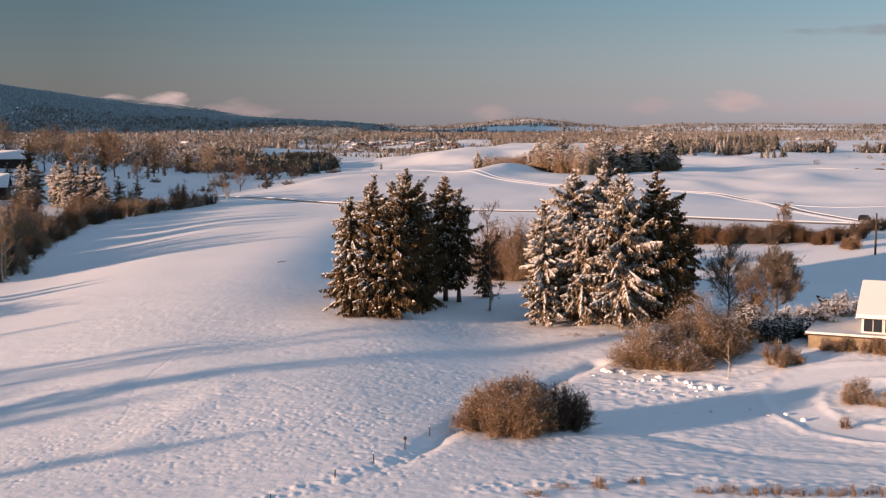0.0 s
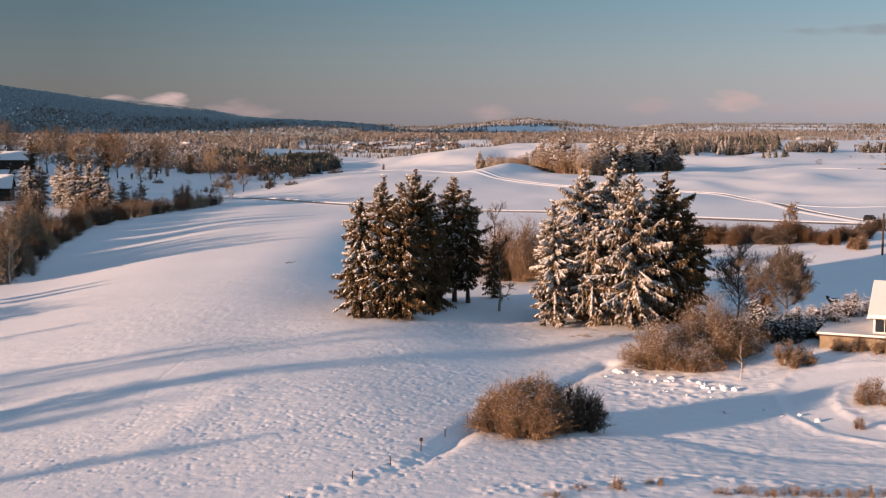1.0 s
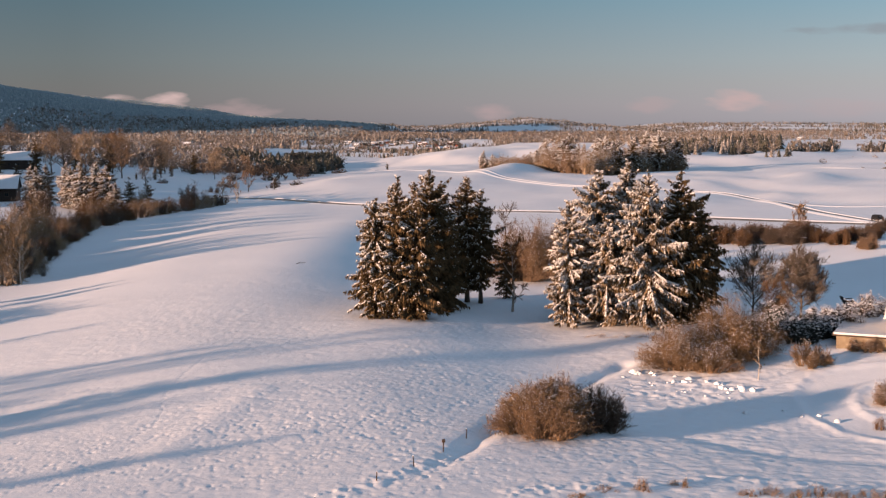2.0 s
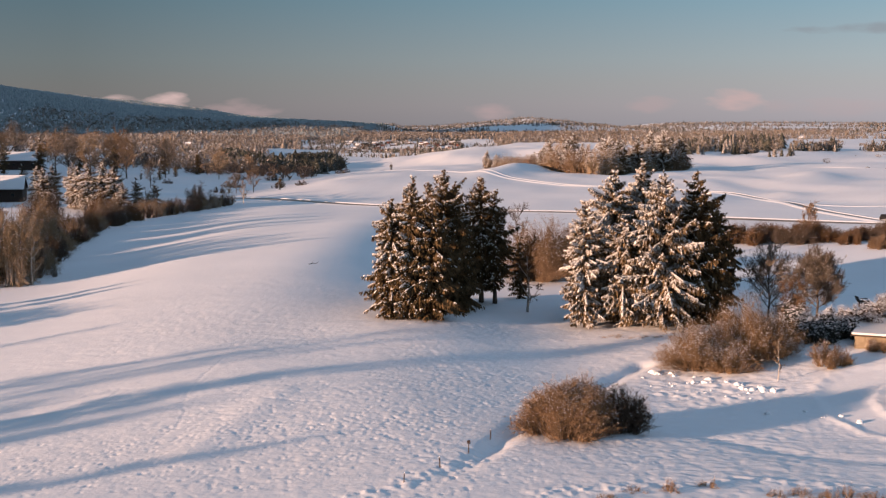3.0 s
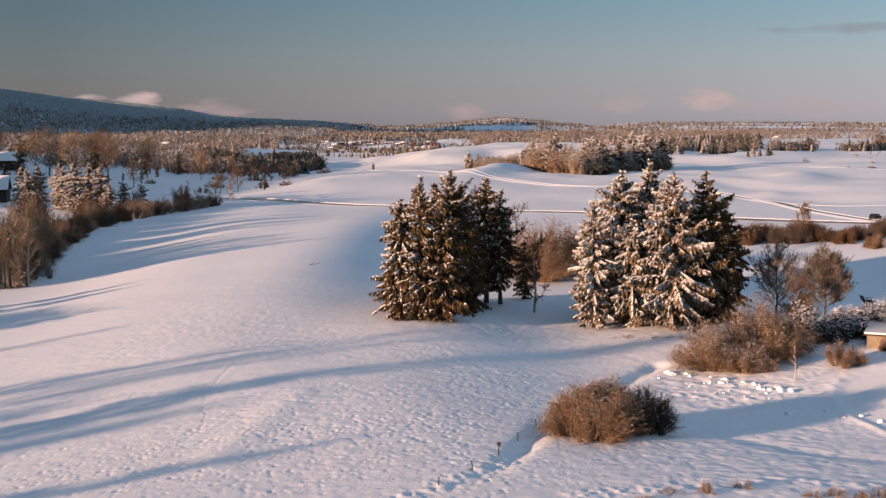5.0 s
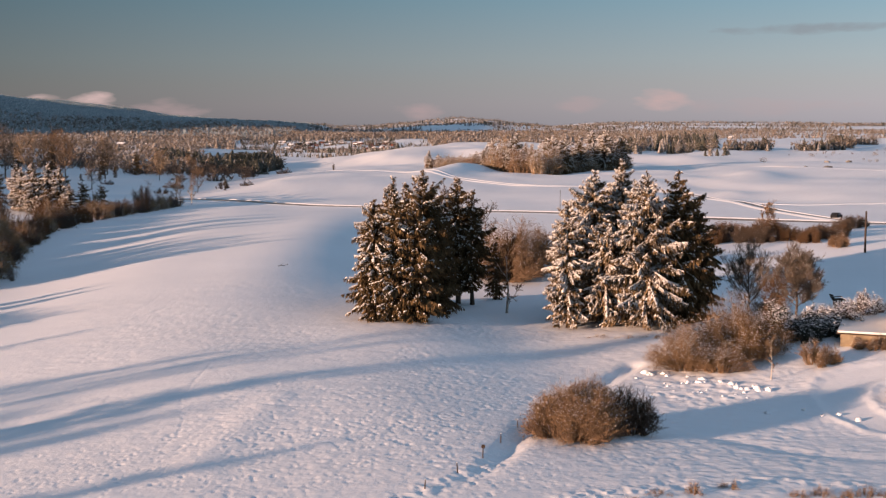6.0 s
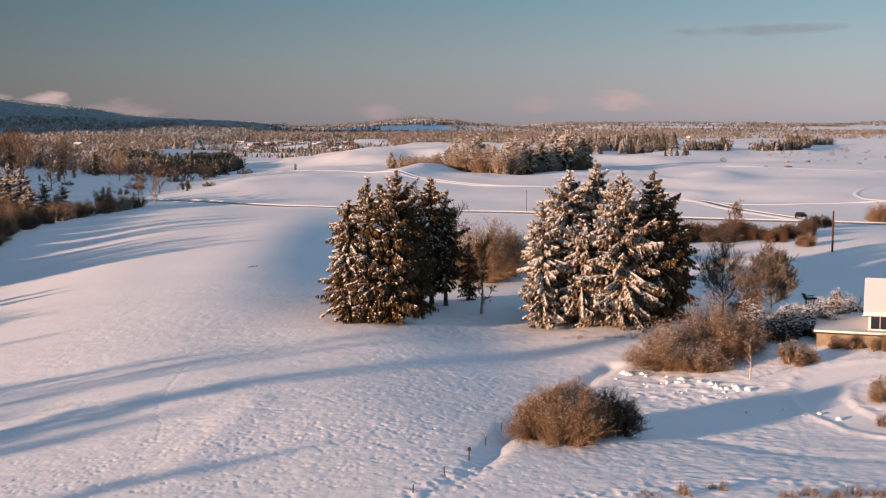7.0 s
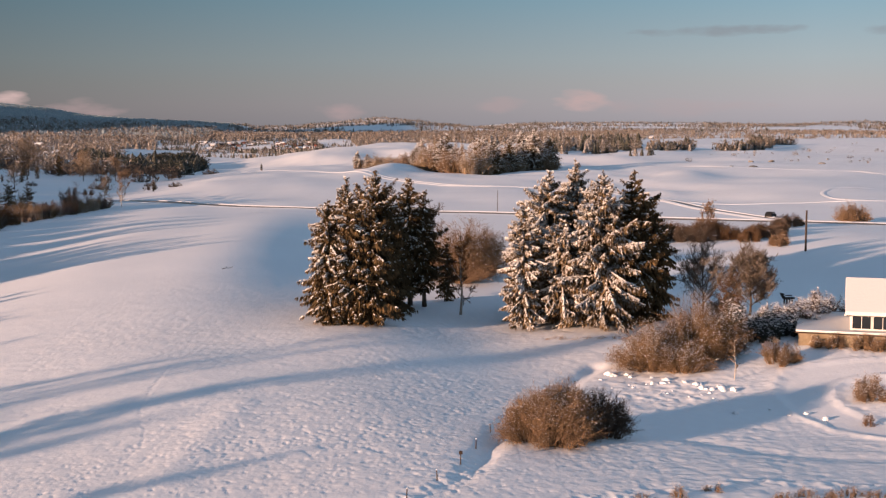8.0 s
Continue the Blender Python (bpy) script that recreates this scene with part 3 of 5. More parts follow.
# ---- leafless bushes and trees ----
def twig_cloud(rng, wide, deep, high, stems, twigs, thick=0.03, spread=1.0, foot=1.0, ragged=0.5):
    """Arching stems from a patch of ground, each with side twigs."""
    soup = Soup()
    clumps = max(7, stems // 26)
    c_az, c_r = 2.4 * np.arange(clumps) + rng.normal(0, 0.3, clumps), 0.84 * np.sqrt((np.arange(clumps) + 0.5) / clumps)
    of = rng.integers(0, clumps, stems)
    px = np.clip((c_r * np.cos(c_az))[of] + rng.normal(0, 0.085, stems), -0.86, 0.86)
    py = np.clip((c_r * np.sin(c_az))[of] + rng.normal(0, 0.085, stems), -0.86, 0.86)
    az, r0 = np.arctan2(py, px), np.minimum(np.hypot(px, py), 0.86)
    root = np.stack([r0 * np.cos(az) * wide / 2, r0 * np.sin(az) * deep / 2, np.full(stems, -0.1)], 1)
    lean = np.clip(r0 * spread * 0.7 + rng.normal(0, 0.25, clumps)[of] + rng.normal(0, 0.2, stems), -0.5, 1.1)
    top = high * np.sqrt(np.clip(1 - (r0 * 1.16) ** 2, 0.06, 1)) * rng.uniform(ragged, 1.18 - 0.12 * ragged, stems) * rng.uniform(0.72, 1.14, clumps)[of]
    reach = np.stack([np.cos(az) * lean * wide * 0.2, np.sin(az) * lean * deep * 0.2], 1) + root[:, :2] * (1 - foot)
    root[:, :2] *= foot
    ends = []
    knots = [root]
    for u in (0.3, 0.6, 0.85, 1.0):
        p = root.copy()
        p[:, :2] += reach * u**1.3 + rng.normal(0, 0.05 * high * u, (stems, 2))
        p[:, 2] += top * (u - 0.12 * u * u) / 0.88
        knots.append(p)
    for k in range(4):
        sticks(soup, knots[k], knots[k + 1], thick * (1 - 0.22 * k), thick * (1 - 0.22 * (k + 1)))
    for k in range(twigs):
        u = rng.random(stems)
        seg = rng.integers(1, 4, stems)
        a = np.stack(knots)[seg, np.arange(stems)]
        b = np.stack(knots)[seg + 1, np.arange(stems)]
        p = a + (b - a) * u[:, None]
        way = unit(unit(b - a) * 0.7 + rng.normal(0, 0.7, (stems, 3)) + np.array([[0, 0, 0.15]]))
        length = (0.5 + 0.5 * high) ** 0.8 * rng.uniform(0.16, 0.5, (stems, 1))
        q = p + way * length
        blades(soup, rng, p, q, thick * 0.55)
        ends.append(q)
        for _ in range(2):
            g = p + (q - p) * rng.uniform(0.3, 0.9, (stems, 1))
            h = g + unit(way + rng.normal(0, 0.7, (stems, 3))) * length * rng.uniform(0.3, 0.6, (stems, 1))
            blades(soup, rng, g, h, thick * 0.42)
    return soup, np.concatenate(ends)


def bush(x, y, wide, deep, high, seed, label, stems=220, ragged=0.5, twigs=6, mat=None, frost=0.15, thick=0.03, name="bush", group="", spread=1.0, z=None, foot=1.0, flake=1.0, category="bush"):
    rng = np.random.default_rng(seed)
    ob = thing(name, x, y, label, category, group, z=z)
    soup, ends = twig_cloud(rng, wide, deep, high, stems, twigs, thick, spread, foot, ragged)
    part_mesh("crown", soup.mesh("crown", [mat or TWIGS]), ob, "dense leafless twigs")
    # Snow flakes thicken upward, standing in for lit tops over dark bottoms.
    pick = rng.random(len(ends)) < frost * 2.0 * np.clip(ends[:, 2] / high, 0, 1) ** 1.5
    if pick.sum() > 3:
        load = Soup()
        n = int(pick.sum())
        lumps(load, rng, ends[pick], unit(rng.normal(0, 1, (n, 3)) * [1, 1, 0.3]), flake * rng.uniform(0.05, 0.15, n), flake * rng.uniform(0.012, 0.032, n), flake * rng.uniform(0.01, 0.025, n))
        tagged(part_mesh("snow_load", load.mesh("snow_load", [TREE_SNOW], True), ob, "specks of snow on the twigs, denser upward to pale the top"), kind="stuff")
    return ob


def bare_tree_soups(rng, height, spread, limbs=9, fine=5, thick=None, twig=0.02):
    wood, crown = Soup(), Soup()
    thick = thick or height * 0.018
    a = np.array([[0, 0, -0.3], [0.02 * height, 0, height * 0.3], [0, 0.015 * height, height * 0.55], [-0.01 * height, 0, height * 0.8]])
    sticks(wood, a[:-1], a[1:], thick * np.array([1.2, 0.8, 0.55]), thick * np.array([0.8, 0.55, 0.25]))
    u = np.linspace(0.18, 0.8, limbs) + rng.normal(0, 0.03, limbs)
    root = np.stack([0 * u, 0 * u, u * height], 1)
    az = np.arange(limbs) * 2.4 + rng.normal(0, 0.4, limbs)
    length = spread * (1.15 - 0.55 * u) * rng.uniform(0.75, 1.1, limbs)
    way = unit(np.stack([np.cos(az), np.sin(az), 0.75 + 0.7 * u], 1))
    mid = root + way * (length * 0.55)[:, None]
    tip = mid + unit(way + np.array([[0, 0, 0.35]])) * (length * 0.55)[:, None]
    sticks(wood, root, mid, thick * 0.42, thick * 0.28)
    sticks(wood, mid, tip, thick * 0.28, thick * 0.12)
    segs = [(root, mid), (mid, tip), (a[2:3], np.array([[0, 0, height]]))]
    size, r = spread * 0.42, thick * 0.16
    for depth in range(3):
        fresh = []
        for p, q in segs:
            for _ in range(fine):
                n = len(p)
                g = p + (q - p) * rng.uniform(0.25, 1.0, (n, 1))
                w = unit(unit(q - p) * 0.8 + rng.normal(0, 0.55, (n, 3)) + np.array([[0, 0, 0.25]]))
                h = g + w * size * rng.uniform(0.6, 1.15, (n, 1))
                if depth:
                    blades(crown, rng, g, h, max(r, twig) * 1.2)
                else:
                    sticks(crown, g, h, max(r, twig), max(r * 0.5, twig * 0.6))
                fresh.append((g, h))
        if depth < 2:
            p, q = np.concatenate([f[0] for f in fresh]), np.concatenate([f[1] for f in fresh])
            segs = [(p, q)]
        size, r, fine = size * 0.6, r * 0.5, max(4, fine - 1)
    return wood, crown


def bare_tree(x, y, height, spread, seed, label, mat=None, limbs=9, fine=4, twig=0.02, group="", z=None, name="bare_tree", bark=None, girth=None):
    rng = np.random.default_rng(seed)
    ob = thing(name, x, y, label, "tree", group, z=z)
    wood, crown = bare_tree_soups(rng, height, spread, limbs, fine, thick=girth, twig=twig)
    part_mesh("trunk", wood.mesh("trunk", [bark or BARK]), ob, "bare trunk and limbs")
    part_mesh("crown", crown.mesh("crown", [mat or GREY_TWIGS]), ob, "fine leafless twigs")
    return ob


# ---- trees seen from afar ----
def far_conifer(rng, layers, sides):
    """A conifer one metre tall: ragged skirts one above another."""
    v, f = [], []
    width = rng.uniform(0.15, 0.22)
    for k in range(layers):
        u = k / layers
        z0, z1 = 0.06 + 0.94 * u, min(1.0, 0.06 + 0.94 * (u + 1.7 / layers))
        r = width * (1 - u) ** 0.8 + 0.012
        n = len(v)
        ph = rng.uniform(0, 6.28)
        for m in range(sides):
            q = ph + 6.283 * m / sides
            rr = r * (1.15 if m % 2 else 0.62) * rng.uniform(0.8, 1.2)
            v.append((rr * math.cos(q), rr * math.sin(q), z0 - (0.35 / layers if m % 2 else 0) + rng.normal(0, 0.008)))
        v.append((rng.normal(0, 0.008), rng.normal(0, 0.008), z1))
        f += [(n + m, n + (m + 1) % sides, n + sides) for m in range(sides)]
    return np.array(v), np.array(f)


def far_broadleaf(rng, shards):
    """A leafless crown one metre tall: a stem and many ragged sprays of twigs."""
    soup = Soup()
    sticks(soup, [[0, 0, -0.02]], [[0, 0, 0.6]], 0.018, 0.008)
    az = rng.uniform(0, 6.283, shards)
    up = rng.uniform(0.02, 1.0, shards)
    r = 0.30 * np.sqrt(np.clip(1 - ((up - 0.5) / 0.55) ** 2, 0.05, 1)) * np.sqrt(rng.random(shards))
    p = np.stack([r * np.cos(az), r * np.sin(az), 0.18 + 0.72 * up], 1)
    w = unit(np.stack([np.cos(az) * 0.6, np.sin(az) * 0.6, np.full(shards, 0.9)], 1) + rng.normal(0, 0.35, (shards, 3)))
    s = unit(np.cross(w, rng.normal(0, 1, (shards, 3))))
    k = (200 / shards) ** 0.4
    a, b = k * rng.uniform(0.06, 0.13, (shards, 1)), k * rng.uniform(0.008, 0.018, (shards, 1))
    soup.many(np.stack([p - w * a * 0.5, p + s * b, p + w * a, p - s * b], 1), [(0, 1, 2), (0, 2, 3)])
    return np.concatenate(soup.v), np.concatenate(soup.f)


def woods(name, label, places, heights, mat, seed, kinds, wide=1.0):
    """ONE mesh of many far trees."""
    rng = np.random.default_rng(seed)
    soup = Soup()
    places, heights = np.asarray(places, float), np.asarray(heights, float)
    which = rng.integers(0, len(kinds), len(places))
    z = land(places[:, 0], places[:, 1])
    for k, (v, f) in enumerate(kinds):
        sel = which == k
        if not sel.any():
            continue
        n = int(sel.sum())
        q = rng.uniform(0, 6.283, n)
        c, s = np.cos(q)[:, None], np.sin(q)[:, None]
        h = heights[sel][:, None]
        w = h * rng.uniform(0.8, 1.25, (n, 1)) * wide
        pts = np.stack([(v[:, 0] * c - v[:, 1] * s) * w + places[sel, 0:1], (v[:, 0] * s + v[:, 1] * c) * w + places[sel, 1:2], v[:, 2] * h + z[sel][:, None] - 0.2], -1)
        soup.many(pts, f)
    ob = new(name, soup.mesh(name, [mat]))
    return tagged(ob, label, "forest", kind="stuff")


def mixed_woods(name, label, places, heights, share, seed, kinds, wide, spruces=None):
    """Frosted trees greyed for haze, and dark ones, growing through one another."""
    dark = np.random.default_rng(seed + 100).random(len(places)) < share
    woods(name, "dark spruces in the " + label, places[dark], heights[dark] * 1.1, DARK_CONIFER, seed, spruces or VALLEY_CONIFERS, wide)
    woods(name, "haze-greyed frosted trees of the " + label, places[~dark], heights[~dark], HAZED_FROST, seed + 1, kinds, wide)


def scatter(rng, n, x0, x1, y0, y1, keep):
    x, y = rng.uniform(x0, x1, n), rng.uniform(y0, y1, n)
    ok = rng.random(n) < keep(x, y)
    return np.stack([x[ok], y[ok]], 1)


rng = np.random.default_rng(11)
FAR_CONIFERS = [far_conifer(rng, 3, 7) for _ in range(8)]
VALLEY_CONIFERS = [far_conifer(rng, 5, 10) for _ in range(6)]
MID_BROAD = [far_broadleaf(rng, 130) for _ in range(5)]
FAR_BROAD = [far_broadleaf(rng, 16) for _ in range(6)]


def inview(x, y, margin=0.06):
    return (x > -(0.364 + margin) * y - 40) & (x < (0.52 + margin) * y + 40)


def build_far_woods():
    rng = np.random.default_rng(5)
    p = scatter(rng, 30000, -2000, 0, 2450, 4890, lambda x, y: inview(x, y) * (x < -190 - 0.02 * (y - 2500)))
    more = scatter(rng, 6000, -1900, -600, 1900, 3300, lambda x, y: inview(x, y) * (land(x, y) > 40))
    crest = scatter(rng, 6500, -1500, -120, 2950, 3500, lambda x, y: inview(x, y) * (x < -190))
    p = np.concatenate([p, more, crest])
    woods("ridge_forest", "snowy spruce forest on the shaded ridge, coloured pale blue for haze", p, rng.uniform(7, 11, len(p)), HAZED_RIDGE, 1, FAR_CONIFERS, 3.3)
    p = scatter(rng, 19000, -400, 2700, 3200, 4800, lambda x, y: inview(x, y) * 0.9 * (grain(x / 240, y / 300, 31) > np.where(x > 480, 0.33, 0.28)) * (np.hypot((x - 262) / 80, (y - 3700) / 150) > 1))
    mixed_woods("skyline_forest", "forest on the far hills", p, rng.uniform(4, 8, len(p)) + 5 * rng.random(len(p)) ** 3, 0.16, 2, FAR_CONIFERS[:5] + FAR_BROAD, 1.7, FAR_CONIFERS)
    p = scatter(rng, 21000, -1000, 520, 1500, 3000, lambda x, y: inview(x, y) * (x < 0.17 * y) * (grain(x / 150, y / 260, 32) > np.where(y > 2350, 0.2, 0.36)) * ((x < -0.12 * y) | (x > 0.04 * y) | (y > 2300)))
    woods("plain_forest", "frosted mixed forest across the plain, greyed for haze", p, rng.uniform(5, 10, len(p)) + 6 * rng.random(len(p)) ** 3, HAZED_FROST_TWIGS, 3, FAR_CONIFERS[:5] + FAR_BROAD, 1.6)
    p = scatter(rng, 9000, 200, 1800, 1500, 3000, lambda x, y: inview(x, y) * (x > 0.15 * y) * (grain(x / 200, y / 90, 33) > np.where((y < 2450) & (x > 0.27 * y), 0.93, 0.45)))
    woods("field_edge_trees", "frosted tree lines between snowy fields, greyed for haze", p, rng.uniform(7, 12, len(p)), HAZED_FROST_TWIGS, 4, FAR_CONIFERS[:3] + FAR_BROAD, 1.3)
    # patch and row of trees on the right
    p = scatter(rng, 2000, 165, 420, 850, 1450, lambda x, y: (np.abs(x - 0.245 * y + 14) < 34 + 20 * grain(x / 30, y / 50, 45)) * (grain(x / 40, y / 45, 35) > 0.42))
    mixed_woods("copse", "copse behind the fields", p, rng.uniform(5, 9, len(p)) + 6 * rng.random(len(p)) ** 2, 0.4, 6, VALLEY_CONIFERS[:4] + MID_BROAD, 1.5)
    p = scatter(rng, 4600, 290, 560, 950, 1400, lambda x, y: (np.abs(y - 1000 - 1.35 * (x - 300) - 40 * np.sin(x / 37)) < 30) * (grain(x / 25, y / 25, 39) > 0.22))
    mixed_woods("shelter_belt", "row of trees across the fields", p, rng.uniform(4, 8, len(p)) + 4 * rng.random(len(p)) ** 2, 0.3, 27, VALLEY_CONIFERS[:3] + MID_BROAD[:3] + FAR_BROAD[:3], 1.5)
    p = scatter(rng, 8000, 300, 1500, 1500, 3000, lambda x, y: inview(x, y) * (x > 0.18 * y) * (np.abs(y - 2050 - 160 * np.sin(x / 190 + 1.0)) < 45 + 120 * grain(x / 90, y / 200, 52)) * (grain(x / 70, y / 70, 53) > 0.40))
    woods("upland_woods", "bands of brown frosted woodland between snowy fields, greyed for haze", p, rng.uniform(5, 10, len(p)), HAZED_FROST_TWIGS, 14, FAR_CONIFERS[:4] + FAR_BROAD, 1.7)
    p = scatter(rng, 600, 200, 620, 620, 1180, lambda x, y: (np.abs(np.sin(y / 47 + x / 160)) < 0.16) * (x > 0.24 * y) * 1.0)
    woods("field_thicket", "brown shrubs along the snowy field edges", p, rng.uniform(1.5, 4.0, len(p)), HAZED_FROST_TWIGS, 15, MID_BROAD[:2] + FAR_BROAD[:3], 1.8)
    # valley to the left: spruces coloured dark for shade, then lighter wood
    p = scatter(rng, 4400, -330, -40, 740, 1050, lambda x, y: (x < -0.055 * y) * (x > -0.185 * y) * (grain(x / 34, y / 60, 34) > 0.36 + 0.34 * rise(x / y, -0.125, -0.085)))
    woods("valley_spruces", "spruces in the valley, coloured dark in place of shade", p, rng.uniform(3.5, 7.5, len(p)) + 5 * rng.random(len(p)) ** 3, DARK_CONIFER, 5, VALLEY_CONIFERS + MID_BROAD[:4], 1.9)
    p = scatter(rng, 5200, -640, -60, 640, 1500, lambda x, y: inview(x, y) * (x < -0.135 * y - 30 * grain(x / 40, y / 40, 9)) * (grain(x / 50, y / 70, 36) > 0.44))
    woods("lower_wood", "frosted birches and spruces above the valley, greyed for haze", p, rng.uniform(4.5, 10, len(p)), HAZED_FROST_TWIGS, 8, FAR_CONIFERS[:3] + MID_BROAD[:2] + FAR_BROAD, 1.5)
    # Unseen wood outside the view, added to shade the slope and barns.
    p = scatter(rng, 1000, -330, -140, 347, 660, lambda x, y: (x < -0.372 * y - 8) * (x > -0.372 * y - 95))
    woods("slope_shade_wood", "unseen spruce wood added left of view to shade the farm slope", p, rng.uniform(12, 18, len(p)), DARK_CONIFER, 12, VALLEY_CONIFERS, 1.4)
    p = scatter(rng, 900, -260, -70, 600, 780, lambda x, y: (x < -0.115 * y) * (x > -0.36 * y) * (grain(x / 26, y / 40, 44) > 0.58))
    woods("valley_scrub", "leafless brown scrub on the valley's edge", p, rng.uniform(3, 7, len(p)), GREY_TWIGS, 13, MID_BROAD[:3] + FAR_BROAD[:2], 1.6)
    # gardens of the village
    p = scatter(rng, 5200, -380, 120, 1180, 2400, lambda x, y: (x > -0.15 * y) * (x < 0.045 * y) * (grain(x / 40, y / 90, 37) > 0.64 - 0.22 * rise(y, 1550, 1750)))
    mixed_woods("village_trees", "gardens around the village", p, rng.uniform(3, 7, len(p)), 0.35, 9, FAR_CONIFERS + FAR_BROAD, 1.4, FAR_CONIFERS)
    # scattered shrubs on the right fields
    p = scatter(rng, 420, 180, 640, 560, 1150, lambda x, y: (x > 0.3 * y) * (grain(x / 40, y / 40, 38) > 0.62))
    woods("field_shrubs", "small brown shrubs scattered on the snowy fields", p, rng.uniform(1.2, 3.5, len(p)), GREY_TWIGS, 10, FAR_BROAD, 1.8)


build_far_woods()


# ---- roads ----
def strip(name, line, profile, mat, lift, label, category):
    """A band along a line: profile points are (across, above)."""
    line = np.asarray(line, float)
    d = np.gradient(line, axis=0)
    d /= np.linalg.norm(d, axis=1)[:, None]
    side = np.stack([d[:, 1], -d[:, 0]], 1)
    rows = []
    for p, n in zip(line, side):
        for across, above in profile:
            q = p + n * across
            rows.append((q[0], q[1], ground_z(*q) + above + lift))
    ob = new(name, shape_mesh(name, rows, grid_faces(len(line), len(profile))[:, ::-1], [mat], smooth=True))
    return tagged(ob, label, category, kind="structure")


strip("road", MAIN_ROAD, [(-2.4, 0.02), (-0.8, 0.06), (0.8, 0.06), (2.4, 0.02)], ROAD, 0.05, "ploughed wet country road between snow banks", "road")
SPLIT = int(np.argmin(np.abs(MAIN_ROAD[:, 0] - 62)))
for across, turn, stretch, high in ((2.3, 1, MAIN_ROAD[:SPLIT], 0.12), (2.3, 1, MAIN_ROAD[SPLIT - 1:], 0.02)):
    strip("snow_bank", stretch, [(across + turn * w, h) for w, h in ((0, -0.1), (0.35, high), (0.9, high + 0.02), (1.7, 0.02), (2.6, -0.12))][::turn], SNOW, 0.0, "low bank of ploughed snow beside the road", "snow bank")
strip("snow_bank", MAIN_ROAD, [(-2.3 - w, h) for w, h in ((5.2, -0.15), (3.0, 0.16), (1.6, 0.3), (0.5, 0.22), (0, -0.1))], SNOW, 0.0, "broad bank of ploughed snow on the far side of the road", "snow bank")
strip("track", FIELD_TRACK, [(-1.3, 0.02), (-0.4, 0.05), (0.4, 0.05), (1.3, 0.02)], SNOW, 0.06, "trodden snowy farm track across the fields", "track")
for across, turn in ((1.3, 1), (-1.3, -1)):
    strip("snow_bank", FIELD_TRACK, [(across + turn * w, h) for w, h in ((0, -0.1), (0.4, 0.26 - 0.06 * turn), (1.2, 0.27 - 0.06 * turn), (2.4, -0.1))][::turn], SNOW, 0.0, "low bank of ploughed snow beside the track", "snow bank")
FIELD_PATH = curve_through([(97.5, 352), (102, 345.5), (109, 341.5), (116, 340), (128, 340), (137, 338.5), (149, 337.5), (180, 338), (230, 341)])
for across, turn in ((-0.9, -1),):
    strip("snow_bank", FIELD_PATH, [(across + turn * w, h) for w, h in ((0, -0.1), (0.4, 0.17), (1.0, 0.17), (2.0, -0.1))][::turn], SNOW, 0.0, "low ridge of snow beside a field path", "snow bank")
LOOP_PATH = curve_through([(150, 340), (145.5, 342.5), (143.5, 349), (148, 366), (154, 377), (162, 386), (176, 389), (215, 391)])
strip("snow_bank", LOOP_PATH, [(-1.2, -0.1), (-0.4, 0.18), (0.4, 0.18), (1.2, -0.1)], SNOW, 0.0, "low ridge of snow beside a curving field path", "snow bank")
FAR_EDGE = curve_through([(40, 725), (106, 693), (156, 633), (187, 548), (235, 495)])
strip("snow_bank", FAR_EDGE, [(-3.4, -0.3), (-0.9, 0.25), (0.9, 0.25), (3.4, -0.3)], SNOW, 0.0, "long ridge of drifted snow along a field edge", "snow bank")
strip("lane", FIELD_TRACK[:38], [(-0.8, 0.03), (0, 0.05), (0.8, 0.03)], ROAD, 0.10, "dark wet strip of the farm lane", "road")

# ---- the two groups of spruces on the meadow ----
# Seeds 103, 105 and 114 get little snow, to look shaded.
spruce(-11.3, 148.4, 14.8, 3.6, 101, 0.8, bare=0.9)
spruce(-8.8, 155.0, 16.9, 4.6, 102, 0.75)
spruce(-6.2, 148.0, 14.3, 4.0, 103, 0.3)
spruce(-4.9, 161.0, 18.4, 4.6, 104, 0.8)
# The next four spruces are hidden behind the groups, added for their shade.
spruce(-6.8, 166.0, 16.4, 4.6, 115, 0.5, fine=0.7)
spruce(-3.4, 164.4, 16.6, 4.3, 119, 0.1, fine=0.7)
spruce(23.5, 166.0, 16.5, 4.4, 116, 0.4, fine=0.6)
spruce(18.6, 165.0, 15.8, 4.4, 117, 0.4, fine=0.6)
spruce(-8.8, 147.6, 15.2, 3.2, 118, 0.7)
spruce(-3.2, 156.8, 12.9, 3.4, 105, 0.06)
spruce(0.3, 169.5, 17.8, 3.7, 106, 0.4, bare=2.6)
spruce(2.2, 168.5, 16.0, 2.9, 107, 0.4, bare=2.9)
spruce(12.6, 150.5, 15.8, 3.3, 108, 3.2, bare=1.2)
spruce(16.9, 156.3, 19.0, 4.8, 109, 3.4, bare=1.2)
spruce(21.2, 159.5, 19.8, 4.8, 110, 3.2)
spruce(22.0, 148.5, 18.7, 5.8, 111, 3.4, bare=1.6)
spruce(17.4, 150.5, 13.4, 4.6, 112, 3.2, bare=1.8)
spruce(26.4, 150.5, 18.8, 4.8, 113, 0.4)
spruce(29.3, 152.5, 14.4, 4.2, 114, 0.08)

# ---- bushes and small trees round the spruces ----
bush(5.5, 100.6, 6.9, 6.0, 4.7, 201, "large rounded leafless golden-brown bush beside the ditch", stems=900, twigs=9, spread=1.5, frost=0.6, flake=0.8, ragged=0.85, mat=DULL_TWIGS)
